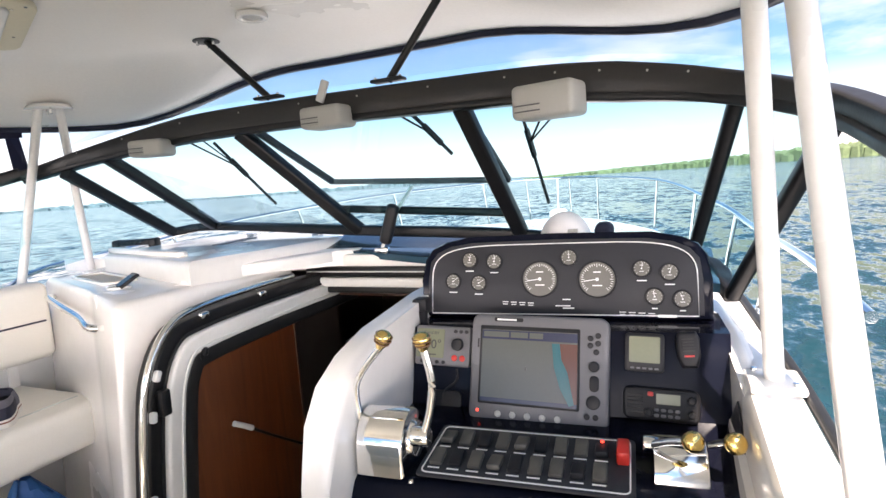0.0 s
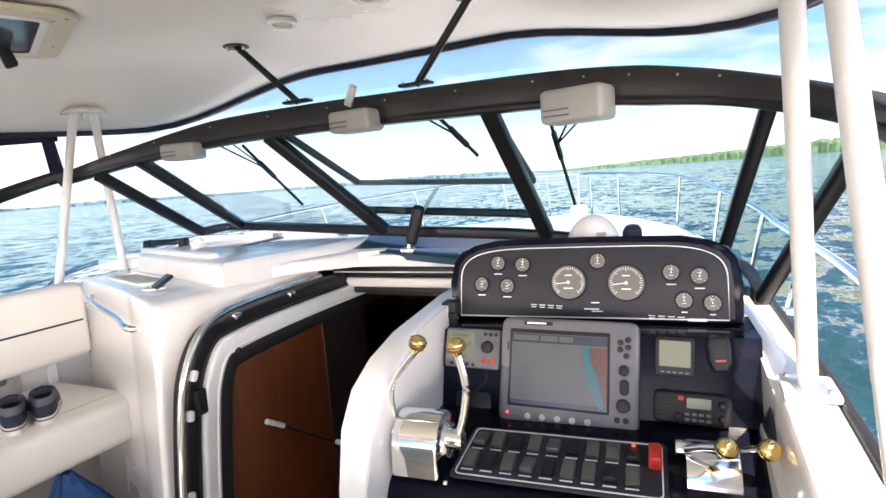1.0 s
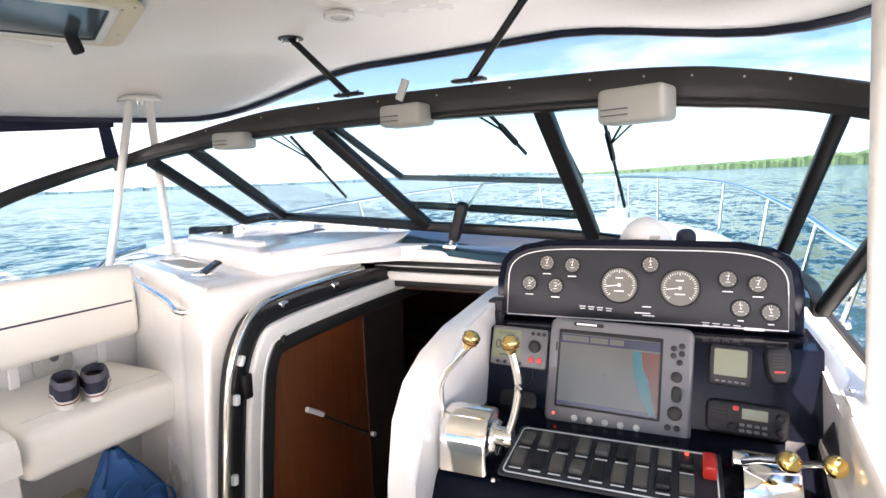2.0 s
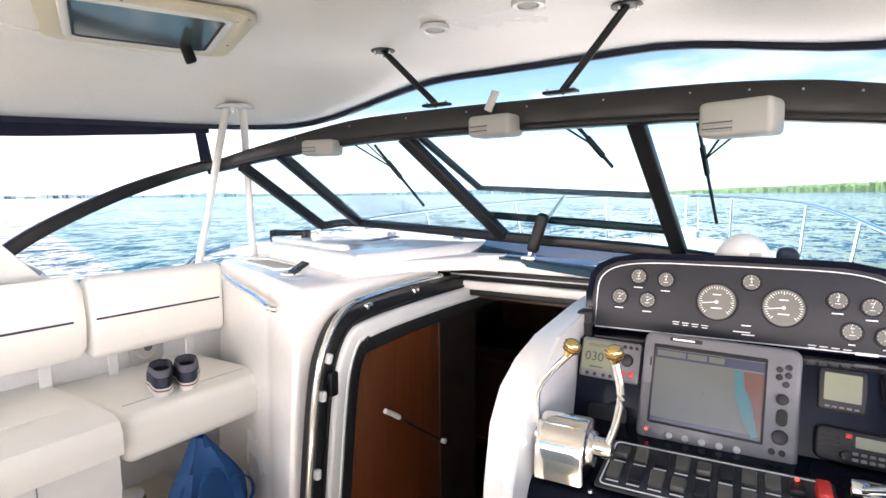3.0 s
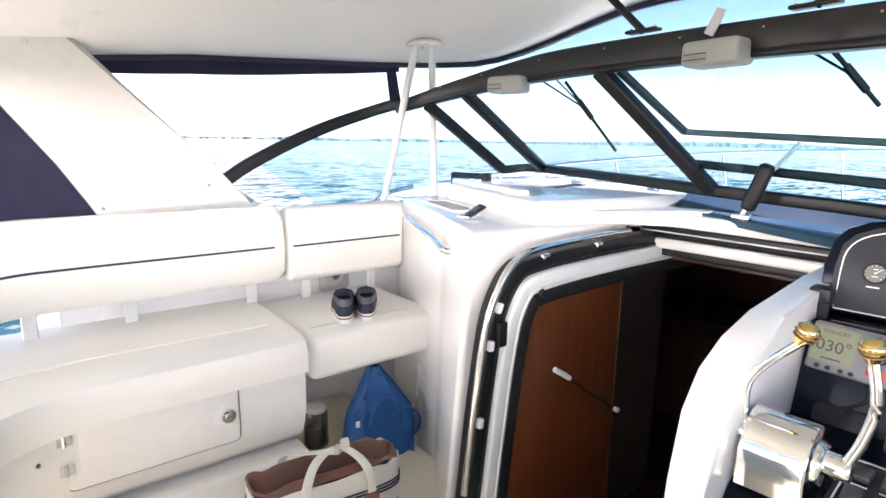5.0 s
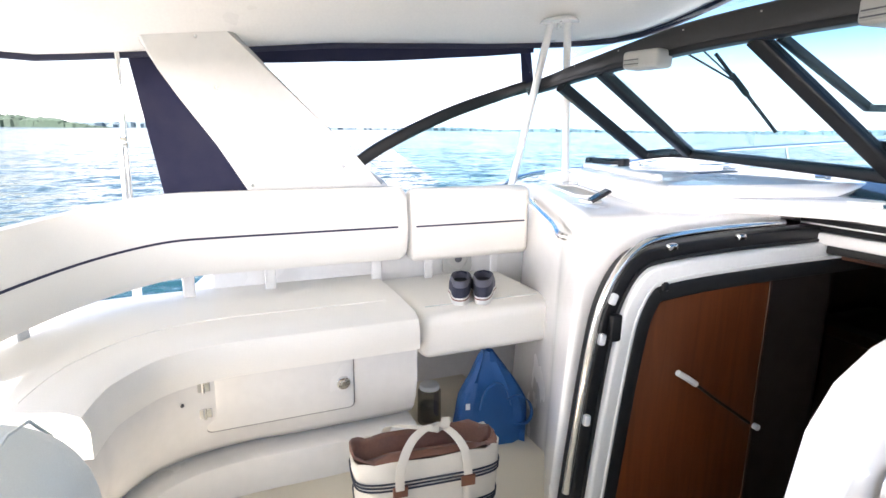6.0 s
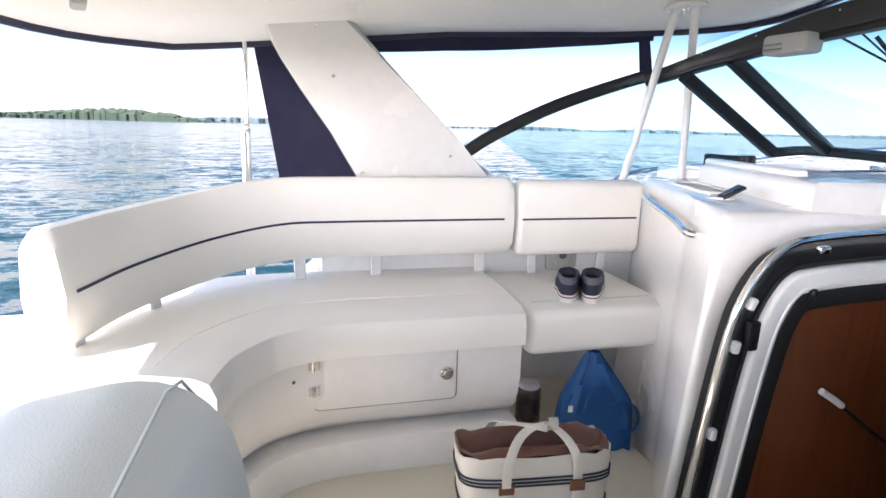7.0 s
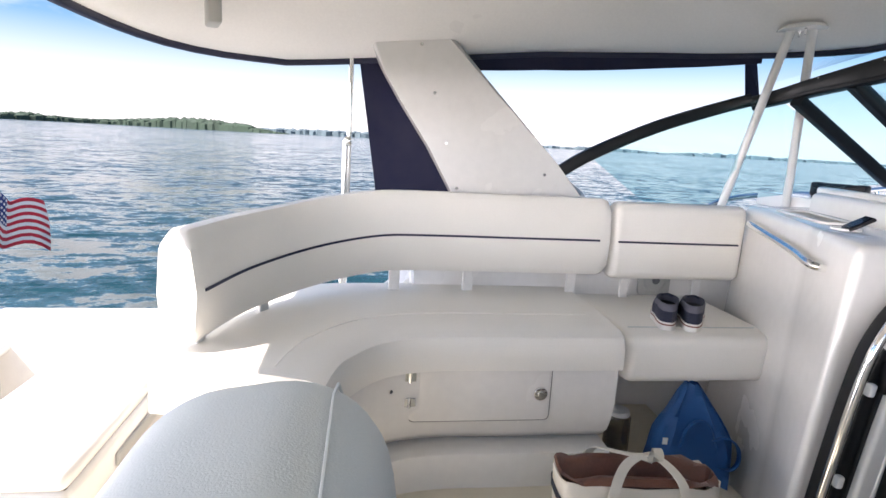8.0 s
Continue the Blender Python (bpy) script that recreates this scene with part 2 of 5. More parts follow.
def join(bm, b2):
    if bm is None:
        return b2
    tmp = bpy.data.meshes.new("tmp")
    b2.to_mesh(tmp)
    b2.free()
    bm.from_mesh(tmp)
    bpy.data.meshes.remove(tmp)
    return bm


def cyl(r1, r2, h, n=20, m=None, bm=None, bev=0.0):
    """A round piece standing on its base at z 0."""
    b2 = bmesh.new()
    bmesh.ops.create_cone(b2, cap_ends=True, segments=n, radius1=r1, radius2=r2, depth=h)
    xf(b2, Matrix.Translation((0, 0, h / 2)))
    if bev:
        caps = [e for e in b2.edges if any(len(f.verts) > 4 for f in e.link_faces)]
        bmesh.ops.bevel(b2, geom=caps, offset=bev, segments=2, profile=0.5, affect="EDGES")
    if m is not None:
        xf(b2, m)
    return join(bm, b2)


def curve_pts(pts, n=6):
    """A smooth line through the points."""
    P = [Vector(p) for p in pts]
    if len(P) < 3 or n < 2:
        return P
    Q = [2 * P[0] - P[1]] + P + [2 * P[-1] - P[-2]]
    out = []
    for i in range(1, len(Q) - 2):
        a, b, c, d = Q[i - 1:i + 3]
        for k in range(n):
            t = k / n
            out.append(0.5 * (2 * b + (c - a) * t + (2 * a - 5 * b + 4 * c - d) * t * t + (3 * b - a - 3 * c + d) * t ** 3))
    return out + [P[-1]]


def sweep(pts, prof, up=(0, 0, 1), closed=False, bm=None, caps=True, sizes=None):
    """A profile (side, up) carried along a line of points."""
    b2 = bmesh.new()
    P = [Vector(p) for p in pts]
    rings = []
    for i, p in enumerate(P):
        a = P[i - 1] if (i or closed) else P[i]
        b = P[(i + 1) % len(P)] if (i < len(P) - 1 or closed) else P[i]
        d = (b - a).normalized()
        s = d.cross(Vector(up))
        s = s.normalized() if s.length > 1e-4 else d.orthogonal().normalized()
        u = s.cross(d)
        k = sizes[i] if sizes else 1.0
        rings.append([b2.verts.new(p + s * x + u * z * k) for x, z in prof])
    k = len(prof)
    for i in range(len(rings) - (0 if closed else 1)):
        ra, rb = rings[i], rings[(i + 1) % len(rings)]
        for j in range(k):
            b2.faces.new((ra[j], ra[(j + 1) % k], rb[(j + 1) % k], rb[j]))
    if caps and not closed:
        b2.faces.new(rings[0][::-1])
        b2.faces.new(rings[-1])
    return join(bm, b2)


def ring(r, n=10):
    return [(r * math.cos(2 * math.pi * i / n), r * math.sin(2 * math.pi * i / n)) for i in range(n)]


def tube(pts, r, n=10, bm=None, closed=False):
    return sweep(pts, ring(r, n), bm=bm, closed=closed, up=(0.03, 0.02, 1))


def rect(w, h, r=0.0):
    a, b = w / 2, h / 2
    if not r:
        return [(-a, -b), (a, -b), (a, b), (-a, b)]
    out = []
    for cx, cy, s in ((a - r, -b + r, -90), (a - r, b - r, 0), (-a + r, b - r, 90), (-a + r, -b + r, 180)):
        for k in range(4):
            t = radians(s + 30 * k)
            out.append((cx + r * math.cos(t), cy + r * math.sin(t)))
    return out


def plate(outline, h, bev=0.0, m=None, bm=None, seg=2):
    """A flat piece with that outline in x and y, from z 0 up to h, its upper edge rounded."""
    b2 = bmesh.new()
    lo = [b2.verts.new((x, y, 0)) for x, y in outline]
    hi = [b2.verts.new((x, y, h)) for x, y in outline]
    n = len(outline)
    b2.faces.new(lo[::-1])
    top = b2.faces.new(hi)
    for i in range(n):
        b2.faces.new((lo[i], lo[(i + 1) % n], hi[(i + 1) % n], hi[i]))
    if bev:
        bmesh.ops.bevel(b2, geom=list(top.edges), offset=bev, segments=seg, profile=0.5, affect="EDGES")
    if m is not None:
        xf(b2, m)
    return join(bm, b2)


def sheet(rows, thick=0.0, bm=None):
    """A surface through rows of points, with a thickness along its normals."""
    b2 = bmesh.new()
    V = [[b2.verts.new(p) for p in r] for r in rows]
    for i in range(len(V) - 1):
        for j in range(len(V[0]) - 1):
            b2.faces.new((V[i][j], V[i][j + 1], V[i + 1][j + 1], V[i + 1][j]))
    if thick:
        bmesh.ops.recalc_face_normals(b2, faces=b2.faces)
        bmesh.ops.solidify(b2, geom=b2.faces[:], thickness=thick)
    return join(bm, b2)


def lerp(a, b, t):
    return Vector(a) * (1 - t) + Vector(b) * t


def frame_m(o, ax, up):
    """A pose with its x along ax and its z near up."""
    x = Vector(ax).normalized()
    y = Vector(up).cross(x).normalized()
    z = x.cross(y)
    return Matrix(((x.x, y.x, z.x, o[0]), (x.y, y.y, z.y, o[1]), (x.z, y.z, z.z, o[2]), (0, 0, 0, 1)))


# ---- setting: lake, shores ----
SEA = -0.75
bm = bmesh.new()
N, R0 = 96, 4000.0
rads = [0.0] + [1.5 * (R0 / 1.5) ** (i / 46) for i in range(47)]
prev = None
for r in rads:
    cur = [bm.verts.new((r * math.cos(2 * math.pi * k / N) - 1, r * math.sin(2 * math.pi * k / N), SEA)) for k in range(N)] if r else [bm.verts.new((-1, 0, SEA))]
    if prev:
        for k in range(N):
            a, b = cur[k], cur[(k + 1) % N]
            if len(prev) == 1:
                bm.faces.new((prev[0], a, b))
            else:
                bm.faces.new((prev[k], a, b, prev[(k + 1) % N]))
    prev = cur
solo("water", bm, WATER, "wind-rippled blue-green lake water reaching the horizon", kind="structure")


def shore(az0, az1, dist, h, material, seed, label, n=260):
    """A wooded far shore: a band of uneven tree tops over the water, from one bearing to another."""
    rng = random.Random(seed)
    b2 = bmesh.new()
    for i in range(n):
        f = (i + rng.random()) / n
        a = radians(az0 + (az1 - az0) * f)
        ends = min(1.0, 6 * f + 0.15, 6 * (1 - f) + 0.15)
        hh = h * ends * (0.72 + 0.28 * math.sin(9 * f + seed)) * (0.62 + 0.5 * rng.random())
        d = dist * (1 + 0.10 * math.sin(5 * f + seed) + 0.02 * rng.random())
        w = 8.0 * dist / 900 * (0.5 + 0.9 * rng.random())
        c = Vector((-d * math.sin(a), d * math.cos(a), SEA))
        k = 7
        lo, mid = [], []
        for j in range(k):
            t = 2 * math.pi * j / k
            lo.append(b2.verts.new(c + Vector((w * math.cos(t), w * math.sin(t), 0))))
            q = 0.75 + 0.3 * rng.random()
            mid.append(b2.verts.new(c + Vector((w * q * math.cos(t), w * q * math.sin(t), hh * (0.62 + 0.2 * rng.random())))))
        top = b2.verts.new(c + Vector((0, 0, hh)))
        for j in range(k):
            b2.faces.new((lo[j], lo[(j + 1) % k], mid[(j + 1) % k], mid[j]))
            b2.faces.new((mid[j], mid[(j + 1) % k], top))
    return solo("wooded_shore", b2, material, label, "shore", kind="stuff")


shore(-52, 14, 900, 19, FOREST, 3, "sunlit green wooded shore across the lake", 1500)
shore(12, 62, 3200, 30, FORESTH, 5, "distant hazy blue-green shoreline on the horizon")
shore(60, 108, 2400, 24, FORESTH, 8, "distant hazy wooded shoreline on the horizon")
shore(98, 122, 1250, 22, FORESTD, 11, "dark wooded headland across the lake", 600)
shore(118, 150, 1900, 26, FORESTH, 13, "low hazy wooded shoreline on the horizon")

# ---- hull, decks and sole ----
hull_stb = [(0.50, -2.6), (0.52, 0.2), (0.53, 0.8), (0.525, 1.35), (0.51, 2.1), (0.50, 2.9), (0.40, 3.9), (0.05, 5.2), (-0.65, 6.6), (-1.2, 6.95)]
hull_prt = [(-3.0, -2.6), (-3.06, 0.2), (-3.06, 0.8), (-3.06, 1.35), (-3.03, 2.1), (-2.98, 2.9), (-2.85, 3.9), (-2.45, 5.2), (-1.75, 6.5), (-1.2, 6.95)]


def hull_line(pts, z):
    return curve_pts([(x, y, z + 0.06 * max(0, y) / 6.9) for x, y in pts], 6)


def hull_side(pts):
    top, low = hull_line(pts, 0.86), hull_line(pts, -1.0)
    for p in top:
        p.z -= 0.44 * max(0.0, min(1.0, (-0.1 - p.y) / 0.25)) if p.x < -1.1 else 0.0
    cx = -1.1
    return [[p for p in top], [lerp(a, (cx, b.y, b.z), 0.06) for a, b in zip(top, hull_line(pts, 0.1))], [lerp(b, (cx, b.y, b.z), 0.25) for b in low]]


bm = sheet(hull_side(hull_stb), 0.04)
bm = sheet(hull_side(hull_prt), 0.04, bm)
solo("hull", bm, GEL, "white gelcoat motor cruiser hull", kind="structure")

# foredeck: crowned sheet from the windscreen to the bow
rows = []
L1, L2 = hull_line(hull_prt, 0.88), hull_line(hull_stb, 0.88)
for i in range(len(L1)):
    a, b = L1[i], L2[i]
    if a.y < 2.0:
        continue
    row = []
    for j in range(15):
        t = j / 14
        p = lerp(a, b, t)
        s = math.sin(math.pi * t)
        p.z += 0.20 * min(1, s * 1.6) * max(0.0, min(1, (6.6 - p.y) / 3.0))
        row.append(p)
    rows.append(row)
solo("foredeck", sheet(rows, -0.03), GEL, "white gelcoat foredeck running to the bow", kind="structure")

bm = rbox(3.3, 3.3, 0.04, 0.005, m=Matrix.Translation((-1.20, -0.66, 0.06)))
solo("floor", bm, NONSKID, "cream moulded non-skid cockpit sole", kind="structure")


def coaming(name, pts, w, z0, z1, label, side):
    prof = [(-w / 2, z0), (w / 2, z0), (w / 2, z1 - 0.03), (w / 2 - 0.012, z1 - 0.008), (w / 2 - 0.04, z1), (-w / 2 + 0.04, z1), (-w / 2 + 0.012, z1 - 0.008), (-w / 2, z1 - 0.03)]
    b2 = sweep(pts, prof)
    return solo(name, b2, GEL, label, kind="structure")


coaming("wall_port", curve_pts([(-2.82, 1.9, 0), (-2.84, 0.8, 0), (-2.84, -0.28, 0)], 4), 0.40, -0.2, 0.98, "white gelcoat cockpit coaming along the port side", 1)
coaming("wall_port_aft", curve_pts([(-2.84, -0.285, 0), (-2.84, -1.2, 0), (-2.80, -2.5, 0)], 4), 0.36, -0.2, 0.44, "low white gelcoat gunwale beside the stern", 1)
coaming("wall_stern", [(-2.75, -2.28, 0), (0.35, -2.28, 0)], 0.34, -0.4, 0.44, "white transom cap at the stern", 1)
coaming("wall_starboard", curve_pts([(0.43, 2.1, 0), (0.455, 1.5, 0), (0.47, 1.1, 0), (0.47, 0.6, 0), (0.455, -2.5, 0)], 4), 0.12, -0.2, 1.0, "white gelcoat coaming along the starboard side", 1)
bm = sweep(curve_pts([(0.495, 2.1, 0.99), (0.52, 1.5, 0.99), (0.535, 1.1, 0.99), (0.535, 0.6, 0.99), (0.525, 0.0, 0.99)], 5), rect(0.022, 0.022, 0.006))
solo("trim", bm, RUBBER, "black rubber rub strip along the starboard coaming edge", kind="structure")

# ---- hardtop ----
CX, CY, HALF_W, HALF_F, HALF_A = -1.16, 0.15, 1.77, 1.60, 1.62


def soft(k):
    k = max(0.0, min(1.0, k))
    return k * k * (3 - 2 * k)


def step_line(v, xs, ys):
    """The height on a bent line at v."""
    for a, b, c, d in zip(xs[:-1], xs[1:], ys[:-1], ys[1:]):
        if v <= b:
            return c + (d - c) * max(0.0, (v - a) / (b - a))
    return ys[-1]


def edge_z(x, y):
    """The height of the hardtop's lower edge: low along the sides, arched over the windscreen."""
    front = 2.10 - 0.18 * soft((abs(x + 0.95) - 0.45) / 1.1)
    side = step_line(y, (-1.5, -0.9, -0.1, 0.35, 1.0, 1.5), (1.71, 1.73, 1.815, 1.865, 1.905, 1.92))
    if y < -1.0:
        side += 0.07 * (1 - min(1.0, abs((x - CX) / HALF_W)) ** 2)
    k = soft((y - 1.2) / 0.4)
    return side * (1 - k) + front * k


def roof_z(x, y):
    u, v = (x - CX) / HALF_W, (y - CY) / (HALF_F if y > CY else HALF_A)
    if v > 0:
        v = (y - CY) / (HALF_F + 0.15 * max(0.0, 1 - u * u))
    e = max(0.001, (abs(u) ** 5 + abs(v) ** 5) ** 0.2)
    ex, ey = CX + (x - CX) / e, CY + (y - CY) / e
    inner = 2.145 - 0.02 * u * u - 0.05 * max(0.0, -v)
    k = soft((e - 0.74) / 0.24)
    return inner * (1 - k) + edge_z(ex, ey) * k


rows = []
for i in range(29):
    e = (i / 28) ** 0.55
    row = []
    for k in range(97):
        t = 2 * math.pi * k / 96
        c, s = math.cos(t), math.sin(t)
        q = (abs(c) ** 5 + abs(s) ** 5) ** -0.2
        u = c * q * e
        x = CX + HALF_W * u
        y = CY + (HALF_F + 0.15 * max(0.0, 1 - u * u) if s > 0 else HALF_A) * s * q * e
        row.append((x, y, roof_z(x, y)))
    rows.append(row)
EDGE = [Vector(p) for p in rows[-1]]
solo("ceiling", sheet(rows, -0.09), LINER, "cream-white moulded hardtop underside", kind="structure")
bm = sweep([p - Vector((0, 0, 0.012)) for p in EDGE[:-1]], rect(0.03, 0.028, 0.006), closed=True)
solo("ceiling_edge_trim", bm, PIPE, "dark navy bolt-rope trim round the hardtop edge", kind="structure")

# ---- windscreen ----
HEAD = [(-2.82, 0.40, 1.235), (-2.81, 0.60, 1.365), (-2.80, 0.93, 1.52), (-2.77, 1.25, 1.635), (-2.64, 1.44, 1.705), (-2.32, 1.50, 1.765), (-1.756, 1.536, 1.831), (-1.193, 1.523, 1.838),
        (-0.716, 1.489, 1.828), (-0.225, 1.442, 1.812), (0.03, 1.411, 1.792), (0.25, 1.36, 1.755), (0.40, 1.29, 1.715), (0.53, 1.14, 1.658), (0.60, 0.95, 1.60), (0.63, 0.6, 1.50)]
head_pts = curve_pts(HEAD, 5)
ws = thing("windscreen", "raked boat windscreen with black aluminium frame and clear panes", "windscreen")
hi_part = [p for p in head_pts if p.y > 1.36 or p.x > 0]
lo_part = [p for p in head_pts if p.y <= 1.40 and p.x < -1]
hsz = [0.55 + 0.45 * min(1.0, max(0.0, (p.x + 2.65) / 0.9), max(0.0, (0.62 - p.x) / 0.5)) for p in hi_part]
part("header", sweep([p + Vector((0, 0, -0.012)) for p in hi_part], rect(0.05, 0.096, 0.012), sizes=hsz), BROWNK, ws, "weathered black header beam")
part("side_rail", sweep(lo_part, rect(0.05, 0.062, 0.012)), BLACK, ws)
part("header_lip", sweep([p + Vector((0, 0.012, -0.064 * k)) for p, k in zip(hi_part, hsz)], rect(0.07, 0.03, 0.008)), BLACK, ws)
MULL = [((-2.50, 1.46, 1.67), (-2.56, 2.10, 1.31)), ((-2.26, 1.51, 1.73), (-2.36, 2.25, 1.325)), ((-1.47, 1.56, 1.775), (-1.17, 2.00, 1.29)),
        ((-0.415, 1.50, 1.765), (-0.32, 1.90, 1.255)), ((0.43, 1.30, 1.655), (0.327, 1.75, 1.17)), ((0.59, 1.06, 1.565), (0.435, 1.50, 1.095))]
for a, b in MULL:
    part("mullion", sweep([a, b], rect(0.06 if a[0] < 0 else 0.042, 0.055 if a[0] < 0 else 0.042, 0.012), up=(0, 1, 0.4)), BLACK, ws)
BASE = [(-2.90, 0.42, 1.10), (-2.84, 1.5, 1.22)] + [m[1] for m in MULL]
part("base_rail", sweep(curve_pts(BASE[2:], 4), rect(0.05, 0.05, 0.01)), BLACK, ws)


def pane(corners, material, parent, name="pane"):
    b2 = sheet([[corners[0], corners[1]], [corners[3], corners[2]]], 0.006)
    ob = part(name, b2, material, parent, smooth=False)
    ob.visible_shadow = False
    return ob


for (a, b), (c, d) in zip(MULL[:-1], MULL[1:]):
    pane((a, c, d, b), GLASS, ws)
pane((HEAD[1], HEAD[4], MULL[0][1], (-2.86, 1.0, 1.10)), GLASS, ws)

# ---- companionway module ----
mod_lo = [(-1.46, 0.76), (-1.78, 0.97), (-2.60, 1.27), (-2.60, 1.72), (-1.375, 1.72)]
mod_hi = [(-1.42, 0.84), (-1.83, 1.05), (-2.54, 1.31), (-2.60, 1.72), (-1.375, 1.72)]
module = thing("companionway_console", "white gelcoat console beside the companionway", "console")
bm = bmesh.new()
vl = [bm.verts.new((x, y, -0.2)) for x, y in mod_lo]
vh = [bm.verts.new((x, y, 1.17)) for x, y in mod_hi]
bm.faces.new(vl[::-1])
bm.faces.new(vh)
for i in range(5):
    bm.faces.new((vl[i], vl[(i + 1) % 5], vh[(i + 1) % 5], vh[i]))
bmesh.ops.bevel(bm, geom=[e for e in bm.edges if e.verts[0] in vh or e.verts[1] in vh], offset=0.034, segments=4, profile=0.5, affect="EDGES")
part("body", bm, GEL, module, "white gelcoat body")
bm = plate([(-1.36, 1.66), (-1.10, 1.86), (-1.12, 2.3), (-1.5, 2.6), (-2.92, 2.6), (-2.92, 1.66)], 0.07, 0.01, pose(0, 0, 1.145))
solo("side_deck", bm, GEL, "white gelcoat deck beside the companionway", kind="structure")
FR = curve_pts([(-1.385, 0.73, -0.1), (-1.375, 0.765, 0.35), (-1.365, 0.805, 0.75), (-1.36, 0.845, 0.94), (-1.36, 0.94, 1.07), (-1.36, 1.09, 1.11), (-1.36, 1.5, 1.125), (-1.35, 2.1, 1.13)], 5)


def inset(d, out=0.0):
    """The frame's line moved into the opening by d and towards starboard by out."""
    res = []
    for i, p in enumerate(FR):
        a, b = FR[max(i - 1, 0)], FR[min(i + 1, len(FR) - 1)]
        t = (b - a).normalized()
        nrm = t.cross(Vector((1, 0, 0))).normalized()
        res.append(p + nrm * d + Vector((out, 0, 0)))
    return res


cf = thing("companionway_surround", "companionway surround of white and black extrusions", "doorway")
part("track", sweep(inset(0.052, 0.012), rect(0.05, 0.075, 0.008), up=(1, 0, 0)), BLACK, cf)
part("extrusion", sweep(inset(0.118, 0.045), rect(0.07, 0.06, 0.012), up=(1, 0, 0)), ALU, cf)
part("gasket", sweep(inset(0.175, 0.038), rect(0.06, 0.075, 0.01), up=(1, 0, 0)), RUBBER, cf)
bm = plate([(0.84, -0.15), (1.59, -0.15), (1.59, 1.02), (1.08, 1.0), (0.99, 0.96), (0.95, 0.88)], 0.03, 0.004, frame_m((-1.335, 0, 0), (0, 1, 0), (1, 0, 0)))
door = thing("cabin_door", "varnished cherry cabin door standing open", "door")
part("leaf", bm, WOOD, door)
# added dark panel over the console side, standing in for the unlit cabin
solo("cabin_gloom_panel", rbox(0.02, 0.36, 1.22, 0.002, 1, m=Matrix.Translation((-1.335, 1.79, 0.42))), CABIN, "added dark panel painted as the unlit cabin past the door", kind="structure")

# cabin below: closed and dark, its gloom also put into the wood colour
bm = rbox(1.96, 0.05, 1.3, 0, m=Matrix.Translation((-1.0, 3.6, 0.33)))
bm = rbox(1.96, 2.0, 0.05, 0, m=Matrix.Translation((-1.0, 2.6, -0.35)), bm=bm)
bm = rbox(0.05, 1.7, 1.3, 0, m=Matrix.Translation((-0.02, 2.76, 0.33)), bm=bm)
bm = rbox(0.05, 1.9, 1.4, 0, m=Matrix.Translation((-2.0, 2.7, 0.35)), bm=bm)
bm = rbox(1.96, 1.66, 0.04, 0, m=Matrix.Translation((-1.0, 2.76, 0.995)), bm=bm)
cabin = solo("cabin_wall", bm, DARKW, "wood-lined cabin below deck, its gloom put into the colour", kind="structure", smooth=False)

# fore edge of the opening and the upper dash under the glass
bm = rbox(1.06, 0.10, 0.06, 0.015, m=Matrix.Translation((-0.86, 1.86, 1.165)))
solo("deck_beam", bm, GEL, "white moulded beam over the companionway", kind="structure")
bm = rbox(1.06, 0.06, 0.05, 0.01, m=Matrix.Translation((-0.86, 1.85, 1.11)))
solo("hatch_slide", bm, BLACK, "black companionway hatch slide under the beam", kind="structure")
solo("hatch_slide_line", rbox(1.04, 0.006, 0.006, 0.002, 1, m=Matrix.Translation((-0.86, 1.817, 1.112))), ALU, "bright line along the hatch slide", kind="structure")
solo("opening_trim", rbox(1.04, 0.06, 0.045, 0.012, 3, m=Matrix.Translation((-0.86, 1.845, 1.060))), GEL, "white moulded trim over the cabin opening", kind="structure")
solo("opening_gasket", rbox(1.02, 0.05, 0.035, 0.01, 2, m=Matrix.Translation((-0.86, 1.86, 1.022))), RUBBER, "black rubber gasket over the cabin opening", kind="structure")
# navy dash top; the sky mirrored in it is mixed into the base colour
bm = sheet([[(-1.36, 1.90, 1.19), (0.40, 1.50, 1.10)], [(-1.30, 2.25, 1.265), (0.40, 1.95, 1.15)]], 0.03)
solo("upper_dash", bm, mat("navy_dash_sky_reflection", (0.028, 0.075, 0.11), 0.16, 0, 0.12, 4, 80, coat=0.4), "glossy navy dash top under the windscreen, sky reflection painted blue", kind="structure")

# ---- helm pod ----
bm = plate([(1.60, 0.1), (1.60, 1.15), (1.25, 1.15), (0.907, 1.131), (0.77, 1.105), (0.68, 1.065), (0.625, 1.0), (0.595, 0.88), (0.575, 0.7), (0.56, 0.1)], 0.065, 0.03, frame_m((-0.49, 0, 0), (0, 1, 0), (1, 0, 0)), seg=3)
pod = thing("helm_console", "white gelcoat helm console with glossy navy dash", "helm")
part("side_cheek", bm, GEL, pod, "white gelcoat side")
bm = plate([(1.60, 0.1), (1.60, 1.06), (1.2, 1.06), (0.85, 1.0), (0.66, 0.90), (0.5, 0.82), (0.45, 0.1)], 0.05, 0.02, frame_m((0.36, 0, 0), (0, 1, 0), (1, 0, 0)), seg=3)
part("side_cheek", bm, GEL, pod, "white gelcoat side")
bm = plate([(0.66, 0.1), (1.2, 0.1), (1.2, 0.90), (0.70, 0.86), (0.66, 0.80)], 0.83, 0, frame_m((-0.465, 0, 0), (0, 1, 0), (1, 0, 0)))
bmesh.ops.bevel(bm, geom=bm.edges[:], offset=0.02, segments=3, profile=0.5, affect="EDGES")
part("shelf", bm, DASH, pod, "glossy navy dash shelf")
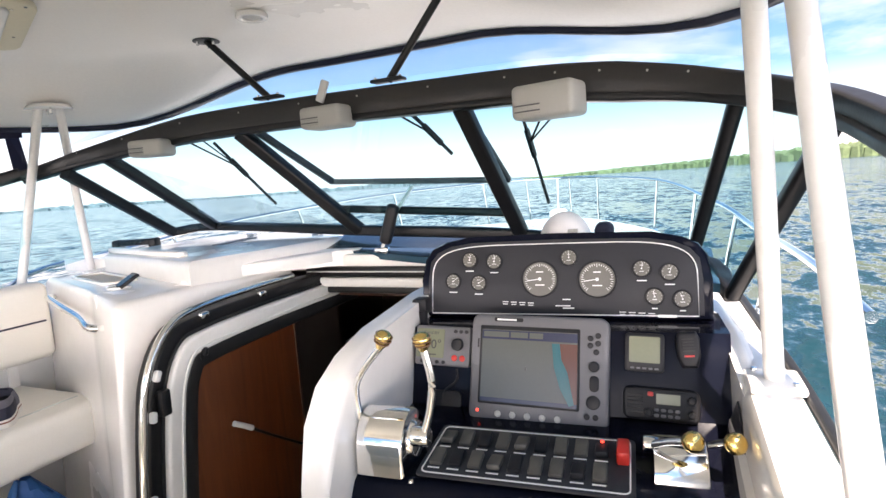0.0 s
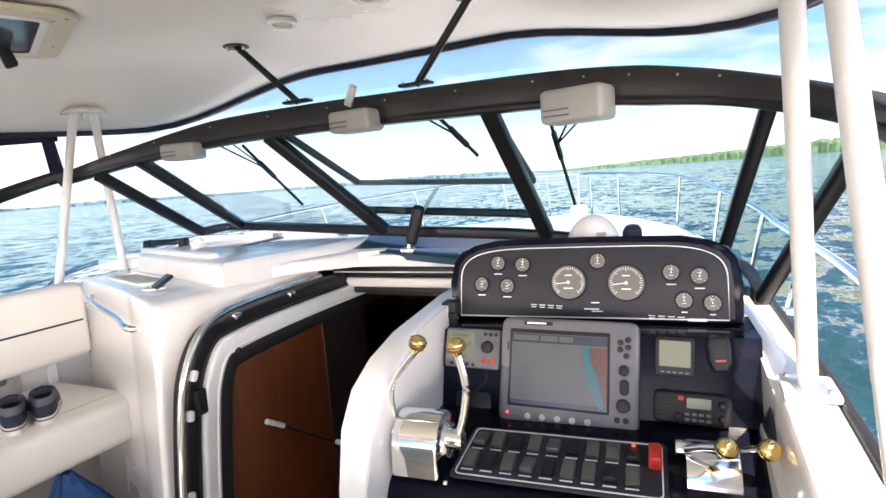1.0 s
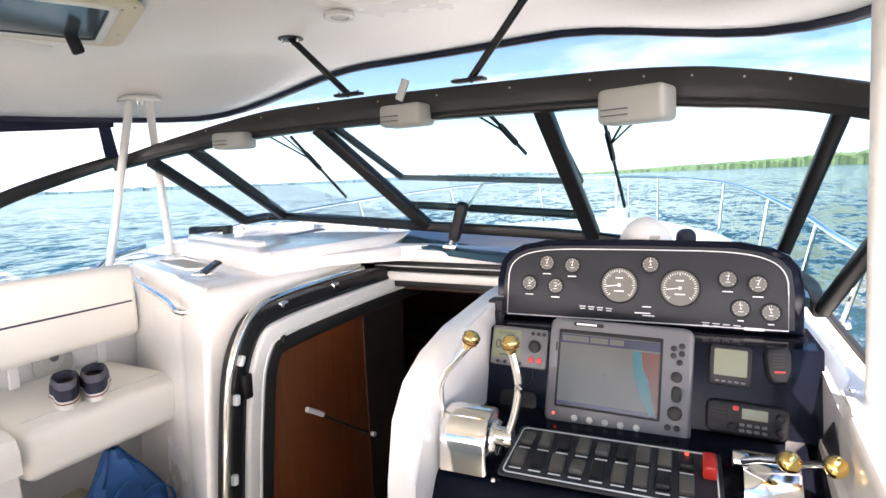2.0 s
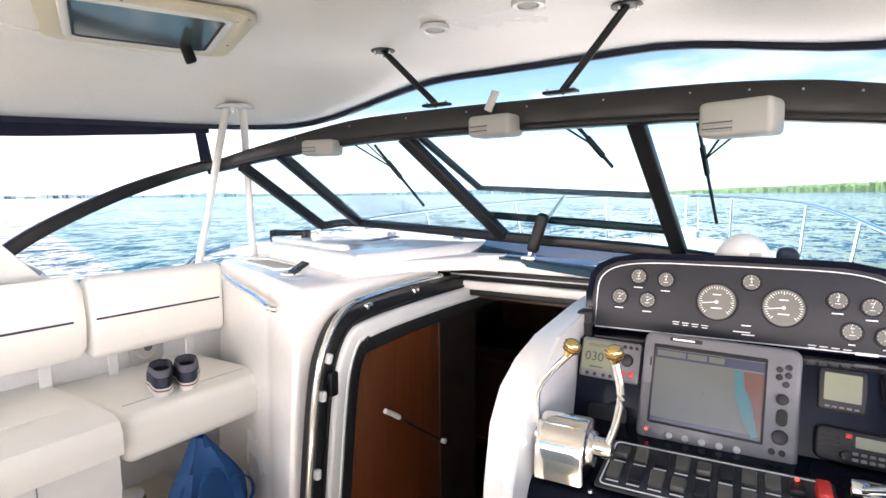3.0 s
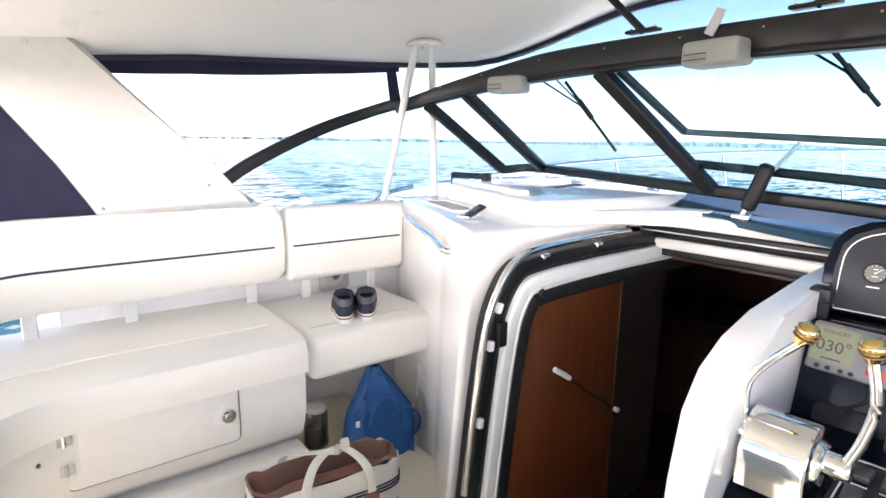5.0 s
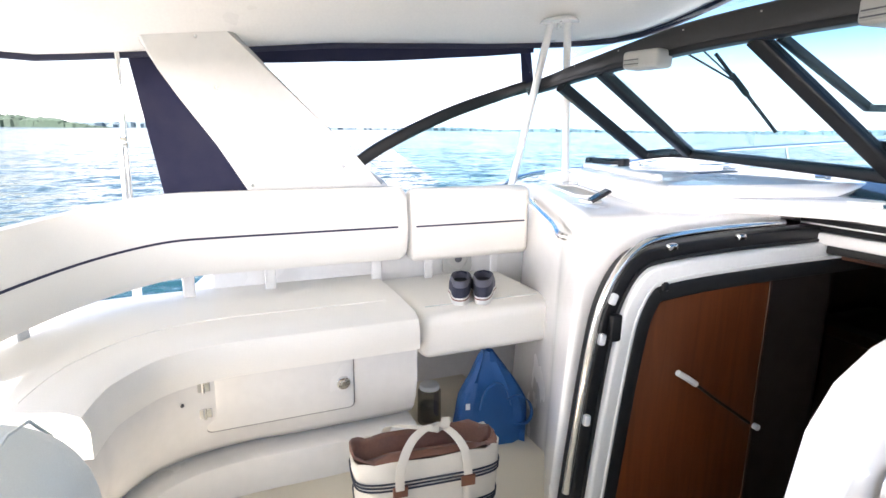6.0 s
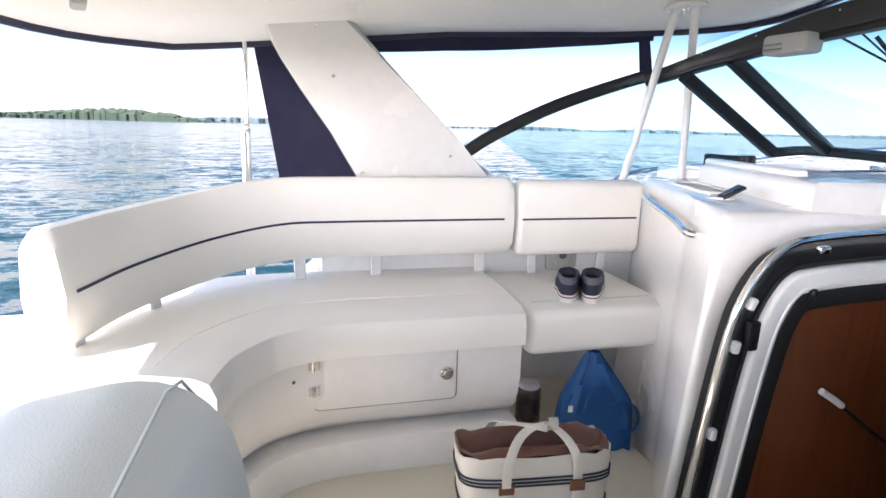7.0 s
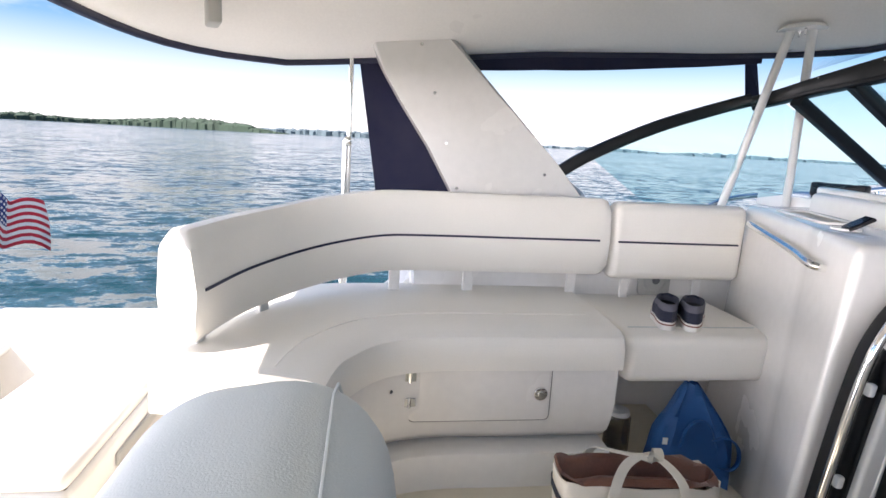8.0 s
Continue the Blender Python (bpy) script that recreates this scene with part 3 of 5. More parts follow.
bm = plate([(1.03, 0.86), (1.3, 0.86), (1.3, 1.083), (1.10, 1.083)], 0.83, 0.0, frame_m((-0.465, 0, 0), (0, 1, 0), (1, 0, 0)))
part("dash_face", bm, DASH, pod, "glossy navy dash face")


def arch_out(w, h, n=10, shoulder=0.16):
    pts = [(-w / 2, 0), (w / 2, 0)]
    for k in range(n + 1):
        t = k / n * math.pi
        c, s = math.cos(t), math.sin(t)
        pts.append((w / 2 * math.copysign(abs(c) ** 0.38, c), h * 0.45 + h * 0.55 * abs(s) ** 0.62))
    return pts


GP = pose(-0.05, 1.215, 1.085, 78, 0, 0)
part("gauge_pod", plate(arch_out(0.79, 0.235), 0.14, 0.012, GP @ pose(0, 0, -0.13)), DASH, pod, "glossy navy gauge binnacle")
part("gauge_panel", plate(arch_out(0.745, 0.205), 0.004, 0.001, GP @ pose(0, 0.012, 0.0105)), PANEL, pod, "charcoal gauge panel")

# ---- bench seating ----
def l_line(pts, n=8):
    return curve_pts(pts, n)


bench = thing("bench_seat", "long L-shaped cream vinyl cockpit bench", "bench")
base_in = l_line([(-1.98, 0.47, 0), (-1.98, 0.1, 0), (-1.98, -0.25, 0), (-1.92, -0.45, 0), (-1.78, -0.57, 0), (-1.68, -0.61, 0), (-1.56, -0.635, 0)])
base_out = l_line([(-2.66, 0.47, 0), (-2.66, 0.1, 0), (-2.66, -0.30, 0), (-2.60, -0.78, 0), (-2.34, -1.0, 0), (-2.02, -1.09, 0), (-1.66, -1.12, 0)])


def between(lo, hi, inner, outer, grow, r, crown):
    """A cushion or plinth between two lines in plan, its edges rounded."""
    rows = []
    n = 10
    for a, b in zip(inner, outer):
        d = (b - a).normalized()
        a2 = a - d * grow
        prof = [(0, lo), (0, lo + 0.3 * (hi - lo)), (0, hi - r), (0.3 * r, hi - 0.3 * r), (r, hi)]
        row = [a2 + d * x + Vector((0, 0, z)) for x, z in prof]
        w = (b - a2).length
        for k in range(1, n + 1):
            t = k / n
            row.append(a2 + d * (r + (w - r) * t) + Vector((0, 0, hi + crown * math.sin(math.pi * t))))
        row.append(b + Vector((0, 0, lo)))
        row.append(a2 + Vector((0, 0, lo)))
        rows.append(row)
    b2 = sheet(rows)
    bmesh.ops.remove_doubles(b2, verts=b2.verts, dist=0.0004)
    bmesh.ops.holes_fill(b2, edges=[e for e in b2.edges if e.is_boundary], sides=40)
    return b2


def kick(inner, outer):
    rows = []
    for a, b in zip(inner, outer):
        d = (b - a).normalized()
        rows.append([a + d * x + Vector((0, 0, z)) for x, z in ((0.06, 0.595), (0.01, 0.59), (0, 0.575), (0, 0.42), (0.015, 0.35), (0.04, 0.29), (0.085, 0.245), (0.14, 0.222))])
    return sheet(rows, -0.02)


part("plinth", kick(base_in, base_out), GEL, bench, "white gelcoat seat base")
part("seat_cushion", between(0.575, 0.715, base_in, base_out, 0.035, 0.06, 0.012), VINYL, bench, "cream vinyl seat cushion")
back_line = l_line([(-2.50, 0.59, 0), (-2.50, 0.2, 0), (-2.50, -0.22, 0), (-2.47, -0.50, 0), (-2.34, -0.77, 0), (-2.08, -0.96, 0), (-1.74, -1.06, 0)])
cp = [(-0.055, -0.13), (-0.03, -0.16), (0.03, -0.16), (0.055, -0.125), (0.062, 0.0), (0.05, 0.155), (0.025, 0.19), (-0.025, 0.19), (-0.05, 0.155), (-0.066, 0.0)]
bl = [p + Vector((0, 0, 0.985 - 0.075 * soft((-0.35 - p.y) / 0.7))) for p in back_line]
d0, d1 = (bl[1] - bl[0]).normalized(), (bl[-2] - bl[-1]).normalized()
bl = [bl[0], bl[0] + d0 * 0.012, bl[0] + d0 * 0.035] + bl[1:-1] + [bl[-1] + d1 * 0.035, bl[-1] + d1 * 0.012, bl[-1]]
part("backrest", sweep(bl, cp, sizes=[0.84, 0.95, 1.0] + [1.0] * (len(bl) - 6) + [1.0, 0.95, 0.84]), VINYL, bench, "cream vinyl backrest")
toe_in = [p + (p - q).normalized() * 0.01 for p, q in zip(base_in, base_out)]
part("toe_step", between(0.075, 0.225, toe_in, [p + (q - p).normalized() * 0.4 for p, q in zip(base_in, base_out)], 0.0, 0.02, 0), GEL, bench, "cream toe step")

small = thing("folding_seat", "small cream vinyl companion seat cushion", "seat")
part("seat_cushion", rbox(0.66, 0.68, 0.19, 0.045, 4, m=Matrix.Translation((-2.30, 0.83, 0.60))), VINYL, small)
part("backrest", rbox(0.11, 0.665, 0.36, 0.04, 4, m=Matrix.Translation((-2.50, 0.942, 0.985))), VINYL, small)
part("piping", rbox(0.012, 0.60, 0.008, 0.003, 1, m=Matrix.Translation((-2.443, 0.935, 0.985))), PIPE, small, "navy piping")
part("seat_seam", rbox(0.006, 0.56, 0.004, 0.001, 1, m=Matrix.Translation((-2.10, 0.83, 0.696))), SEATV, small, "grey seam")
for y in (0.74, 1.12):
    part("support", rbox(0.012, 0.045, 0.36, 0.004, 1, m=Matrix.Translation((-2.55, y, 0.68))), PAINTW, small)

# ---- roof arch ----
bm = plate([(-0.02, 1.0), (0.72, 1.0), (0.585, 1.18), (0.41, 1.29), (-0.17, 1.93), (-0.57, 1.93), (-0.44, 1.69), (-0.365, 1.57), (-0.22, 1.36), (-0.11, 1.17)], 0.14, 0.03, frame_m((-2.92, 0, 0), (0, 1, 0), (1, 0, 0)), seg=3)
solo("roof_arch", bm, GEL, "white moulded radar arch leg carrying the hardtop", "arch", kind="structure")
bm = sheet([[(-2.93, -0.57, 1.80), (-2.93, -0.40, 1.84)], [(-2.93, -0.455, 1.04), (-2.93, -0.05, 1.04)]], 0.008)
solo("canvas_curtain", bm, NAVY, "navy canvas weather curtain beside the arch", "curtain")

# ---- helm seat ----
hs = thing("helm_chair", "pale grey-green vinyl helm chair with stitched edge", "chair", m=pose(-0.60, -0.645, 0.08, 0, 0, 0))
BACKREST = pose(0, 0, 0.585, 8)
part("backrest", rbox(0.92, 0.42, 0.68, 0.17, 9, m=BACKREST), SEATV, hs)
part("seam", sweep([BACKREST @ Vector((x, 0.135, z)) for x, z in rect(0.895, 0.655, 0.17)], rect(0.0045, 0.0045, 0.001), up=(0, 1, 0), closed=True), SEATV, hs, "stitched welt")
part("seat_cushion", rbox(0.62, 0.42, 0.14, 0.05, 4, m=pose(0, 0.14, 0.36)), SEATV, hs)
part("pedestal", rbox(0.46, 0.3, 0.32, 0.03, 2, m=pose(0, 0.08, 0.16)), GEL, hs)
# ---- bench details ----
def moved(line, d, z):
    """A line shifted to its right-hand side by d, at height z."""
    out = []
    for i, p in enumerate(line):
        a, b = line[max(i - 1, 0)], line[min(i + 1, len(line) - 1)]
        s = (b - a).normalized().cross(Vector((0, 0, 1)))
        out.append(Vector((p.x, p.y, 0)) + s * d + Vector((0, 0, z)))
    return out


part("piping", sweep([p - Vector((0, 0, 0.075 * soft((-0.35 - p.y) / 0.7))) for p in moved(back_line, -0.064, 0.99)][1:-1], rect(0.008, 0.009)), PIPE, bench, "navy piping")
for x, y, rz in ((-2.53, 0.46, 0), (-2.53, -0.04, 0), (-2.52, -0.38, 0), (-1.86, -1.03, 75), (-2.18, -0.89, 60)):
    part("support", rbox(0.012, 0.05, 0.40, 0.004, 1, m=pose(x, y, 0.70, 0, 0, rz)), PAINTW, bench, "white flat support")
hd = part("locker_door", plate(rect(0.54, 0.225, 0.02), 0.010, 0.004, frame_m((-1.983, -0.068, 0.475), (0, 1, 0), (1, 0, 0))), GEL, bench, "white locker door")
part("door_gap", sweep([Vector((-1.9785, -0.068 + x, 0.475 + y)) for x, y in rect(0.544, 0.229, 0.02)], rect(0.003, 0.003), up=(1, 0, 0), closed=True), mat("shadow_gap", (0.25, 0.24, 0.22), 0.7), bench, "grey joint")
for z in (0.445, 0.545):
    b2 = rbox(0.006, 0.045, 0.035, 0.002, 1, m=Matrix.Translation((-1.964, -0.338, z)))
    b2 = cyl(0.006, 0.006, 0.04, 8, pose(-1.961, -0.338, z - 0.02), b2)
    part("hinge", b2, CHROME, hd, "stainless butt hinge")
b2 = cyl(0.028, 0.026, 0.008, 20, frame_m((-1.967, 0.160, 0.475), (0, 1, 0), (1, 0, 0)), bev=0.002)
b2 = cyl(0.014, 0.012, 0.012, 14, frame_m((-1.964, 0.160, 0.475), (0, 1, 0), (1, 0, 0)), b2, 0.002)
part("latch", b2, CHROME, hd, "round chrome latch")
part("seat_seam", sweep(moved(base_in, 0.13, 0.7435)[2:-1], rect(0.004, 0.003)), VINYL, bench)
for p in (moved(base_in, -0.003, 0.50)[22],):
    part("button", cyl(0.007, 0.006, 0.004, 10, frame_m(p, (0.7, -0.7, 0), (0.7, 0.7, 0))), GREYP, bench)

# speaker on the coaming behind the small seat
sp = thing("wall_speaker", "round white marine speaker with grey grille", "speaker")
b2 = plate(rect(0.17, 0.17, 0.03), 0.012, 0.004, frame_m((-2.618, 0.93, 0.77), (0, 1, 0), (1, 0, 0)))
part("frame", b2, LGREY, sp)
part("cone", cyl(0.062, 0.05, 0.012, 24, frame_m((-2.606, 0.93, 0.77), (0, 1, 0), (1, 0, 0)), bev=0.003), LGREY, sp)
part("dust_cap", cyl(0.022, 0.015, 0.01, 16, frame_m((-2.594, 0.93, 0.77), (0, 1, 0), (1, 0, 0)), bev=0.003), GREYP, sp)

# ---- console top ----
part("raised_lid", plate([(-1.43, 1.17), (-1.385, 1.48), (-1.30, 1.78), (-1.30, 2.08), (-1.62, 2.36), (-2.30, 2.40), (-2.45, 2.26), (-2.36, 1.50)], 0.10, 0.03, pose(0, 0, 1.16), seg=3), GEL, module, "raised glossy white lid")
part("lid_step", plate([(-1.40, 1.40), (-1.27, 1.58), (-1.18, 1.84), (-1.26, 2.02), (-1.40, 1.80)], 0.05, 0.015, pose(0, 0, 1.165), seg=3), GEL, module)
b2 = rbox(0.78, 0.05, 0.035, 0.014, 3, m=pose(-2.02, 1.46, 1.265, 0, 0, -17))
part("lid_bar", b2, GEL, module, "white hinge bar")
part("dark_strip", rbox(0.06, 0.34, 0.004, 0.001, 1, m=pose(-1.90, 1.92, 1.261, 0, 0, 12)), mat("grey_strap", (0.12, 0.12, 0.13), 0.5), module, "grey strap")
for x, y, rz in ((-1.45, 2.20, -20), (-2.05, 2.36, -8)):
    part("hinge", rbox(0.07, 0.03, 0.012, 0.004, 1, m=pose(x - 0.08, y - 0.06, 1.264, 0, 0, rz)), CHROME, module, "stainless hinge")
part("tray_rim", sweep([pose(-2.10, 1.30, 1.173, 0, 0, -19) @ Vector((x, y, 0)) for x, y in rect(0.46, 0.13, 0.03)], rect(0.016, 0.012, 0.004), closed=True), GEL, module)
part("tray", plate(rect(0.45, 0.12, 0.03), 0.003, 0, pose(-2.10, 1.30, 1.168, 0, 0, -19)), mat("cream_tray", (0.62, 0.54, 0.42), 0.5), module, "beige recessed tray")
part("cup_ring", sweep([Vector((-1.76 + 0.042 * math.cos(t * 0.35), 1.12 + 0.042 * math.sin(t * 0.35), 1.173)) for t in range(18)], rect(0.008, 0.006), closed=True), ALU, module)
ph = thing("phone", "black smartphone standing in the cup holder", "phone", pose(-1.75, 1.115, 1.175, -58, 0, -25) @ Matrix.Diagonal((0.85, 1, 0.85, 1)))
part("body", rbox(0.085, 0.012, 0.10, 0.005, 2, m=pose(0, 0, 0.042)), BTN, ph)
part("glass", rbox(0.077, 0.002, 0.09, 0.001, 1, m=pose(0, -0.0075, 0.042)), DASH, ph)
bx = thing("winch_handle", "black plastic handle lying on the side deck", "handle", pose(-2.67, 1.93, 1.215, 0, 0, 25))
part("grip", rbox(0.24, 0.06, 0.035, 0.012, 2, m=pose(0, 0, 0.055)), BTN, bx)
for x in (-0.105, 0.105):
    part("end_block", rbox(0.045, 0.08, 0.075, 0.012, 2, m=pose(x, 0, 0.0375)), BTN, bx)
hr = [(-2.34, 1.25, 1.09), (-2.34, 1.195, 1.105), (-2.08, 1.085, 1.095), (-1.82, 0.985, 1.08), (-1.64, 0.90, 1.07), (-1.61, 0.95, 1.06)]
part("grab_rail", tube(curve_pts(hr, 5), 0.013, 12), CHROME, module, "polished stainless grab rail")

# companionway frame details
gr = inset(-0.004, 0.056)
part("grab_rail", tube(gr[4:32], 0.013, 12), CHROME, cf, "polished stainless grab rail")
part("inner_track", sweep(inset(0.075, 0.05), rect(0.012, 0.012, 0.003), up=(1, 0, 0)), RUBBER, cf)
part("extrusion_lip", sweep(inset(0.135, 0.073), rect(0.008, 0.014, 0.003), up=(1, 0, 0)), ALU, cf, "pale inner lip")
ctr = inset(0.030, 0.060)
for i in (7, 11, 15, 25, 29):
    p, q = ctr[i], ctr[i + 1]
    part("clip", rbox(0.022, 0.038, 0.022, 0.007, 2, m=frame_m(p, (1, 0, 0), (q - p).cross(Vector((1, 0, 0))))), WHITEP if i < 20 else CHROME, cf, "pale clip")
part("catch", rbox(0.03, 0.04, 0.09, 0.008, 2, m=Matrix.Translation(inset(0.07, 0.06)[12])), BLACK, cf, "black catch")
part("peg", rbox(0.03, 0.02, 0.03, 0.005, 1, m=Matrix.Translation(inset(0.15, 0.075)[24])), BLACK, cf)
lv = [(-1.275, 1.15, 0.645), (-1.268, 1.19, 0.62), (-1.272, 1.235, 0.59)]
# pale colour stands in for the shine of the chrome lever
part("lever", tube(lv, 0.011, 10), ALU, door, "chrome lever handle, its shine painted as a pale colour")
part("rod", tube([(-1.275, 1.22, 0.60), (-1.28, 1.36, 0.50), (-1.285, 1.55, 0.37)], 0.006, 8), BLACK, door, "black stay rod")
part("edge_band", sweep([(-1.32, 1.594, -0.14), (-1.32, 1.594, 1.01)], rect(0.036, 0.012, 0.003), up=(0, 1, 0)), DARKW, door, "dark edge band")
part("rod_end", cyl(0.012, 0.012, 0.02, 10, frame_m((-1.30, 1.60, 0.34), (0, 1, 0), (1, 0, 0))), ALU, door)
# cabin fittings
gc = thing("galley_counter", "wood galley counter down in the cabin, coloured dark for the gloom", "counter")
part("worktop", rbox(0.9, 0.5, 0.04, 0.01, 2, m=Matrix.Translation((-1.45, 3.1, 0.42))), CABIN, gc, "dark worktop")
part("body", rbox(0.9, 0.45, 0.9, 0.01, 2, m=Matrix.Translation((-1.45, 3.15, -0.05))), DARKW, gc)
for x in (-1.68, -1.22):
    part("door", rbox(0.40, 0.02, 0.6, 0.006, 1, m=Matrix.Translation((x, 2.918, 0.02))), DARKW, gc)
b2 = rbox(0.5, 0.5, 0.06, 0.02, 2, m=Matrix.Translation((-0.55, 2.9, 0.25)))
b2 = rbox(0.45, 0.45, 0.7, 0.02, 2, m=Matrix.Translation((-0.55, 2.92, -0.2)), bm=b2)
solo("cabin_settee", b2, CABIN, "upholstered settee down in the cabin, coloured dark for the gloom", "settee")
kb = cyl(0.028, 0.026, 0.01, 16, frame_m((-0.50, 1.99, 0.83), (1, 0, 0), (0, -1, 0.1)))
kb = cyl(0.012, 0.016, 0.03, 14, frame_m((-0.50, 1.985, 0.83), (1, 0, 0), (0, -1, 0.1)), kb, 0.004)
part("knob", kb, CHROME, cabin, "small chrome knob")

# ---- dash instruments ----
def face(x, z):
    """A pose on the sloping dash face."""
    return pose(x, 1.03 + (z - 0.86) * 0.321, z, 72.2, 0, 0)


def round_gauge(parent_m, d, marks, needle, label):
    g = thing("gauge", label, "gauge", parent_m, group="dash gauges")
    part("bezel", sweep([(d / 2 * math.cos(t * math.pi / 16), d / 2 * math.sin(t * math.pi / 16), 0.003) for t in range(32)], rect(0.005, 0.007, 0.002), closed=True), BTN, g, "black bezel")
    part("dial", cyl(d / 2, d / 2 - 0.001, 0.003, 32), DIAL, g, "brushed tan dial")
    b2 = None
    for k in range(marks):
        a = radians(225 - 270 * k / (marks - 1))
        ln = d * (0.09 if k % 5 == 0 else 0.055)
        b2 = rbox(ln, d * 0.014, 0.001, 0, m=pose(0, 0, 0.0036) @ pose(0, 0, 0, 0, 0, math.degrees(a)) @ Matrix.Translation((d * 0.43 - ln / 2, 0, 0)), bm=b2)
    part("scale", b2, WHITEP, g, "white scale", smooth=False)
    b2 = rbox(d * 0.40, d * 0.022, 0.0012, 0, m=pose(0, 0, 0.0048, 0, 0, needle) @ Matrix.Translation((d * 0.16, 0, 0)))
    b2 = cyl(d * 0.05, d * 0.04, 0.003, 12, pose(0, 0, 0.0035), b2)
    part("needle", b2, WHITEP, g, "white needle")
    part("lettering", rbox(d * 0.26, d * 0.03, 0.0008, 0, m=pose(0, -d * 0.17, 0.0034)), WHITEP, g)
    part("lettering", rbox(d * 0.2, d * 0.03, 0.0008, 0, m=pose(0, d * 0.2, 0.0034)), WHITEP, g)
    return g


def gp(x, z):
    return GP @ pose(x + 0.05, (z - 1.085) / 0.978, 0.0155)


for x, z, nd in ((-0.092, 1.190, 188), (0.062, 1.188, 188)):
    round_gauge(gp(x, z), 0.098, 31, nd, "large round tachometer with tan dial in the gauge panel")
for x, z, nd in ((-0.012, 1.247, 90), (-0.295, 1.245, 75), (-0.222, 1.240, 80), (-0.345, 1.185, 40), (-0.268, 1.180, 30), (0.175, 1.215, 80), (0.243, 1.205, 70), (0.205, 1.143, 100), (0.272, 1.137, 110)):
    round_gauge(gp(x, z), 0.044, 11, nd, "small round engine gauge with tan dial")
b2 = sweep([GP @ Vector((x * 0.965, 0.010 + y * 0.955, 0.0160)) for x, y in arch_out(0.745, 0.205, 24)], rect(0.0025, 0.0025), closed=True)
part("pinstripe", b2, WHITEP, pod, "white pinstripe")
bars = []
for x0, z in ((-0.19, 1.128), (0.125, 1.103)):
    for k in range(4):
        bars += [(x0 + 0.024 * k, z - 0.001 * k, 0.017, 0.0022), (x0 + 0.024 * k, z - 0.006 - 0.001 * k, 0.014, 0.0022)]
bars += [(x, z - 0.031, 0.024, 0.003) for x, z in ((-0.295, 1.245), (-0.222, 1.240), (-0.345, 1.185), (-0.268, 1.180), (0.175, 1.215), (0.243, 1.205))]
bars += [(0.205, 1.113, 0.014, 0.003), (0.272, 1.108, 0.014, 0.003), (-0.02, 1.135, 0.022, 0.003), (-0.03, 1.118, 0.04, 0.003), (-0.015, 1.112, 0.03, 0.003), (0.235, 1.094, 0.045, 0.007)]
for x, z, w, h in bars:
    part("caption", rbox(w, h, 0.0006, 0, m=gp(x, z) @ pose(0, 0, 0.0004)), WHITEP, pod)

mf = thing("chart_plotter", "large grey chart plotter with a lit chart screen", "display", face(-0.078, 0.985) @ pose(0, 0, 0.002, 0, 0, -1.5))
b2 = plate(rect(0.345, 0.270, 0.022), 0.045, 0.010, seg=3)
part("housing", b2, GREYP, mf, "grey plastic housing")
part("screen_bezel", plate(rect(0.252, 0.196, 0.004), 0.002, 0.0008, pose(-0.022, 0.008, 0.0445)), BTN, mf, "black screen border")
sc = part("screen", plate(rect(0.240, 0.180), 0.001, 0, pose(-0.022, 0.006, 0.0468)), SCREEN, mf, "lit grey chart screen")
part("chart_land", plate([(0.050, 0.068), (0.098, 0.068), (0.098, -0.080), (0.085, -0.080)], 0.0006, 0, pose(0, 0, 0.0480)), CHARTL, sc, "brown land area")
part("chart_shoal", plate([(0.036, 0.068), (0.055, 0.068), (0.060, 0.030), (0.075, 0.0), (0.092, -0.075), (0.080, -0.080), (0.058, -0.040), (0.042, 0.01)], 0.0006, 0, pose(0, 0, 0.0488)), CHARTS, sc, "turquoise shallow water")
part("chart_bar", plate(rect(0.240, 0.022), 0.0006, 0, pose(-0.022, 0.083, 0.0481)), BARB, sc, "dark data bar")
part("chart_bar", plate(rect(0.240, 0.010), 0.0006, 0, pose(-0.022, -0.079, 0.0481)), BARB, sc, "dark data bar")
for k, w in enumerate((0.066, 0.044, 0.034)):
    part("data_box", plate(rect(w, 0.014), 0.0006, 0, pose((-0.105, -0.046, -0.003)[k], 0.084, 0.0489)), SCREEN, sc, "grey data box")
part("cursor", plate([(-0.003, -0.004), (0.003, -0.004), (0, 0.006)], 0.0006, 0, pose(-0.028, 0.002, 0.0481)), INK, sc, "small black boat mark")
part("badge", plate(rect(0.075, 0.010, 0.004), 0.001, 0, pose(-0.075, 0.122, 0.0447)), BTN, mf, "black maker's badge")
b2 = rbox(0.05, 0.0045, 0.0006, 0, m=pose(-0.080, 0.122, 0.0460))
part("badge_mark", b2, WHITEP, mf)
part("card_door", plate(rect(0.026, 0.10, 0.006), 0.002, 0.0008, pose(-0.157, 0.055, 0.0442)), GREYP, mf)
part("slot", plate(rect(0.004, 0.022), 0.0008, 0, pose(-0.152, 0.06, 0.0463)), BTN, mf)
for k in range(5):
    part("soft_key", cyl(0.0085, 0.0075, 0.004, 14, pose(-0.095 + 0.037 * k, -0.113, 0.0442), bev=0.001), LGREY, mf, "pale oval key")
for x, y in ((0.128, 0.085), (0.146, 0.092), (0.128, 0.068), (0.146, 0.074), (0.142, 0.053), (0.122, -0.100), (0.142, -0.100)):
    part("small_key", cyl(0.0075, 0.007, 0.004, 12, pose(x, y, 0.0442), bev=0.001), BTN, mf, "small black key")
part("knob", cyl(0.013, 0.012, 0.012, 20, pose(0.137, 0.018, 0.0442), bev=0.002), BTN, mf, "black rotary knob")
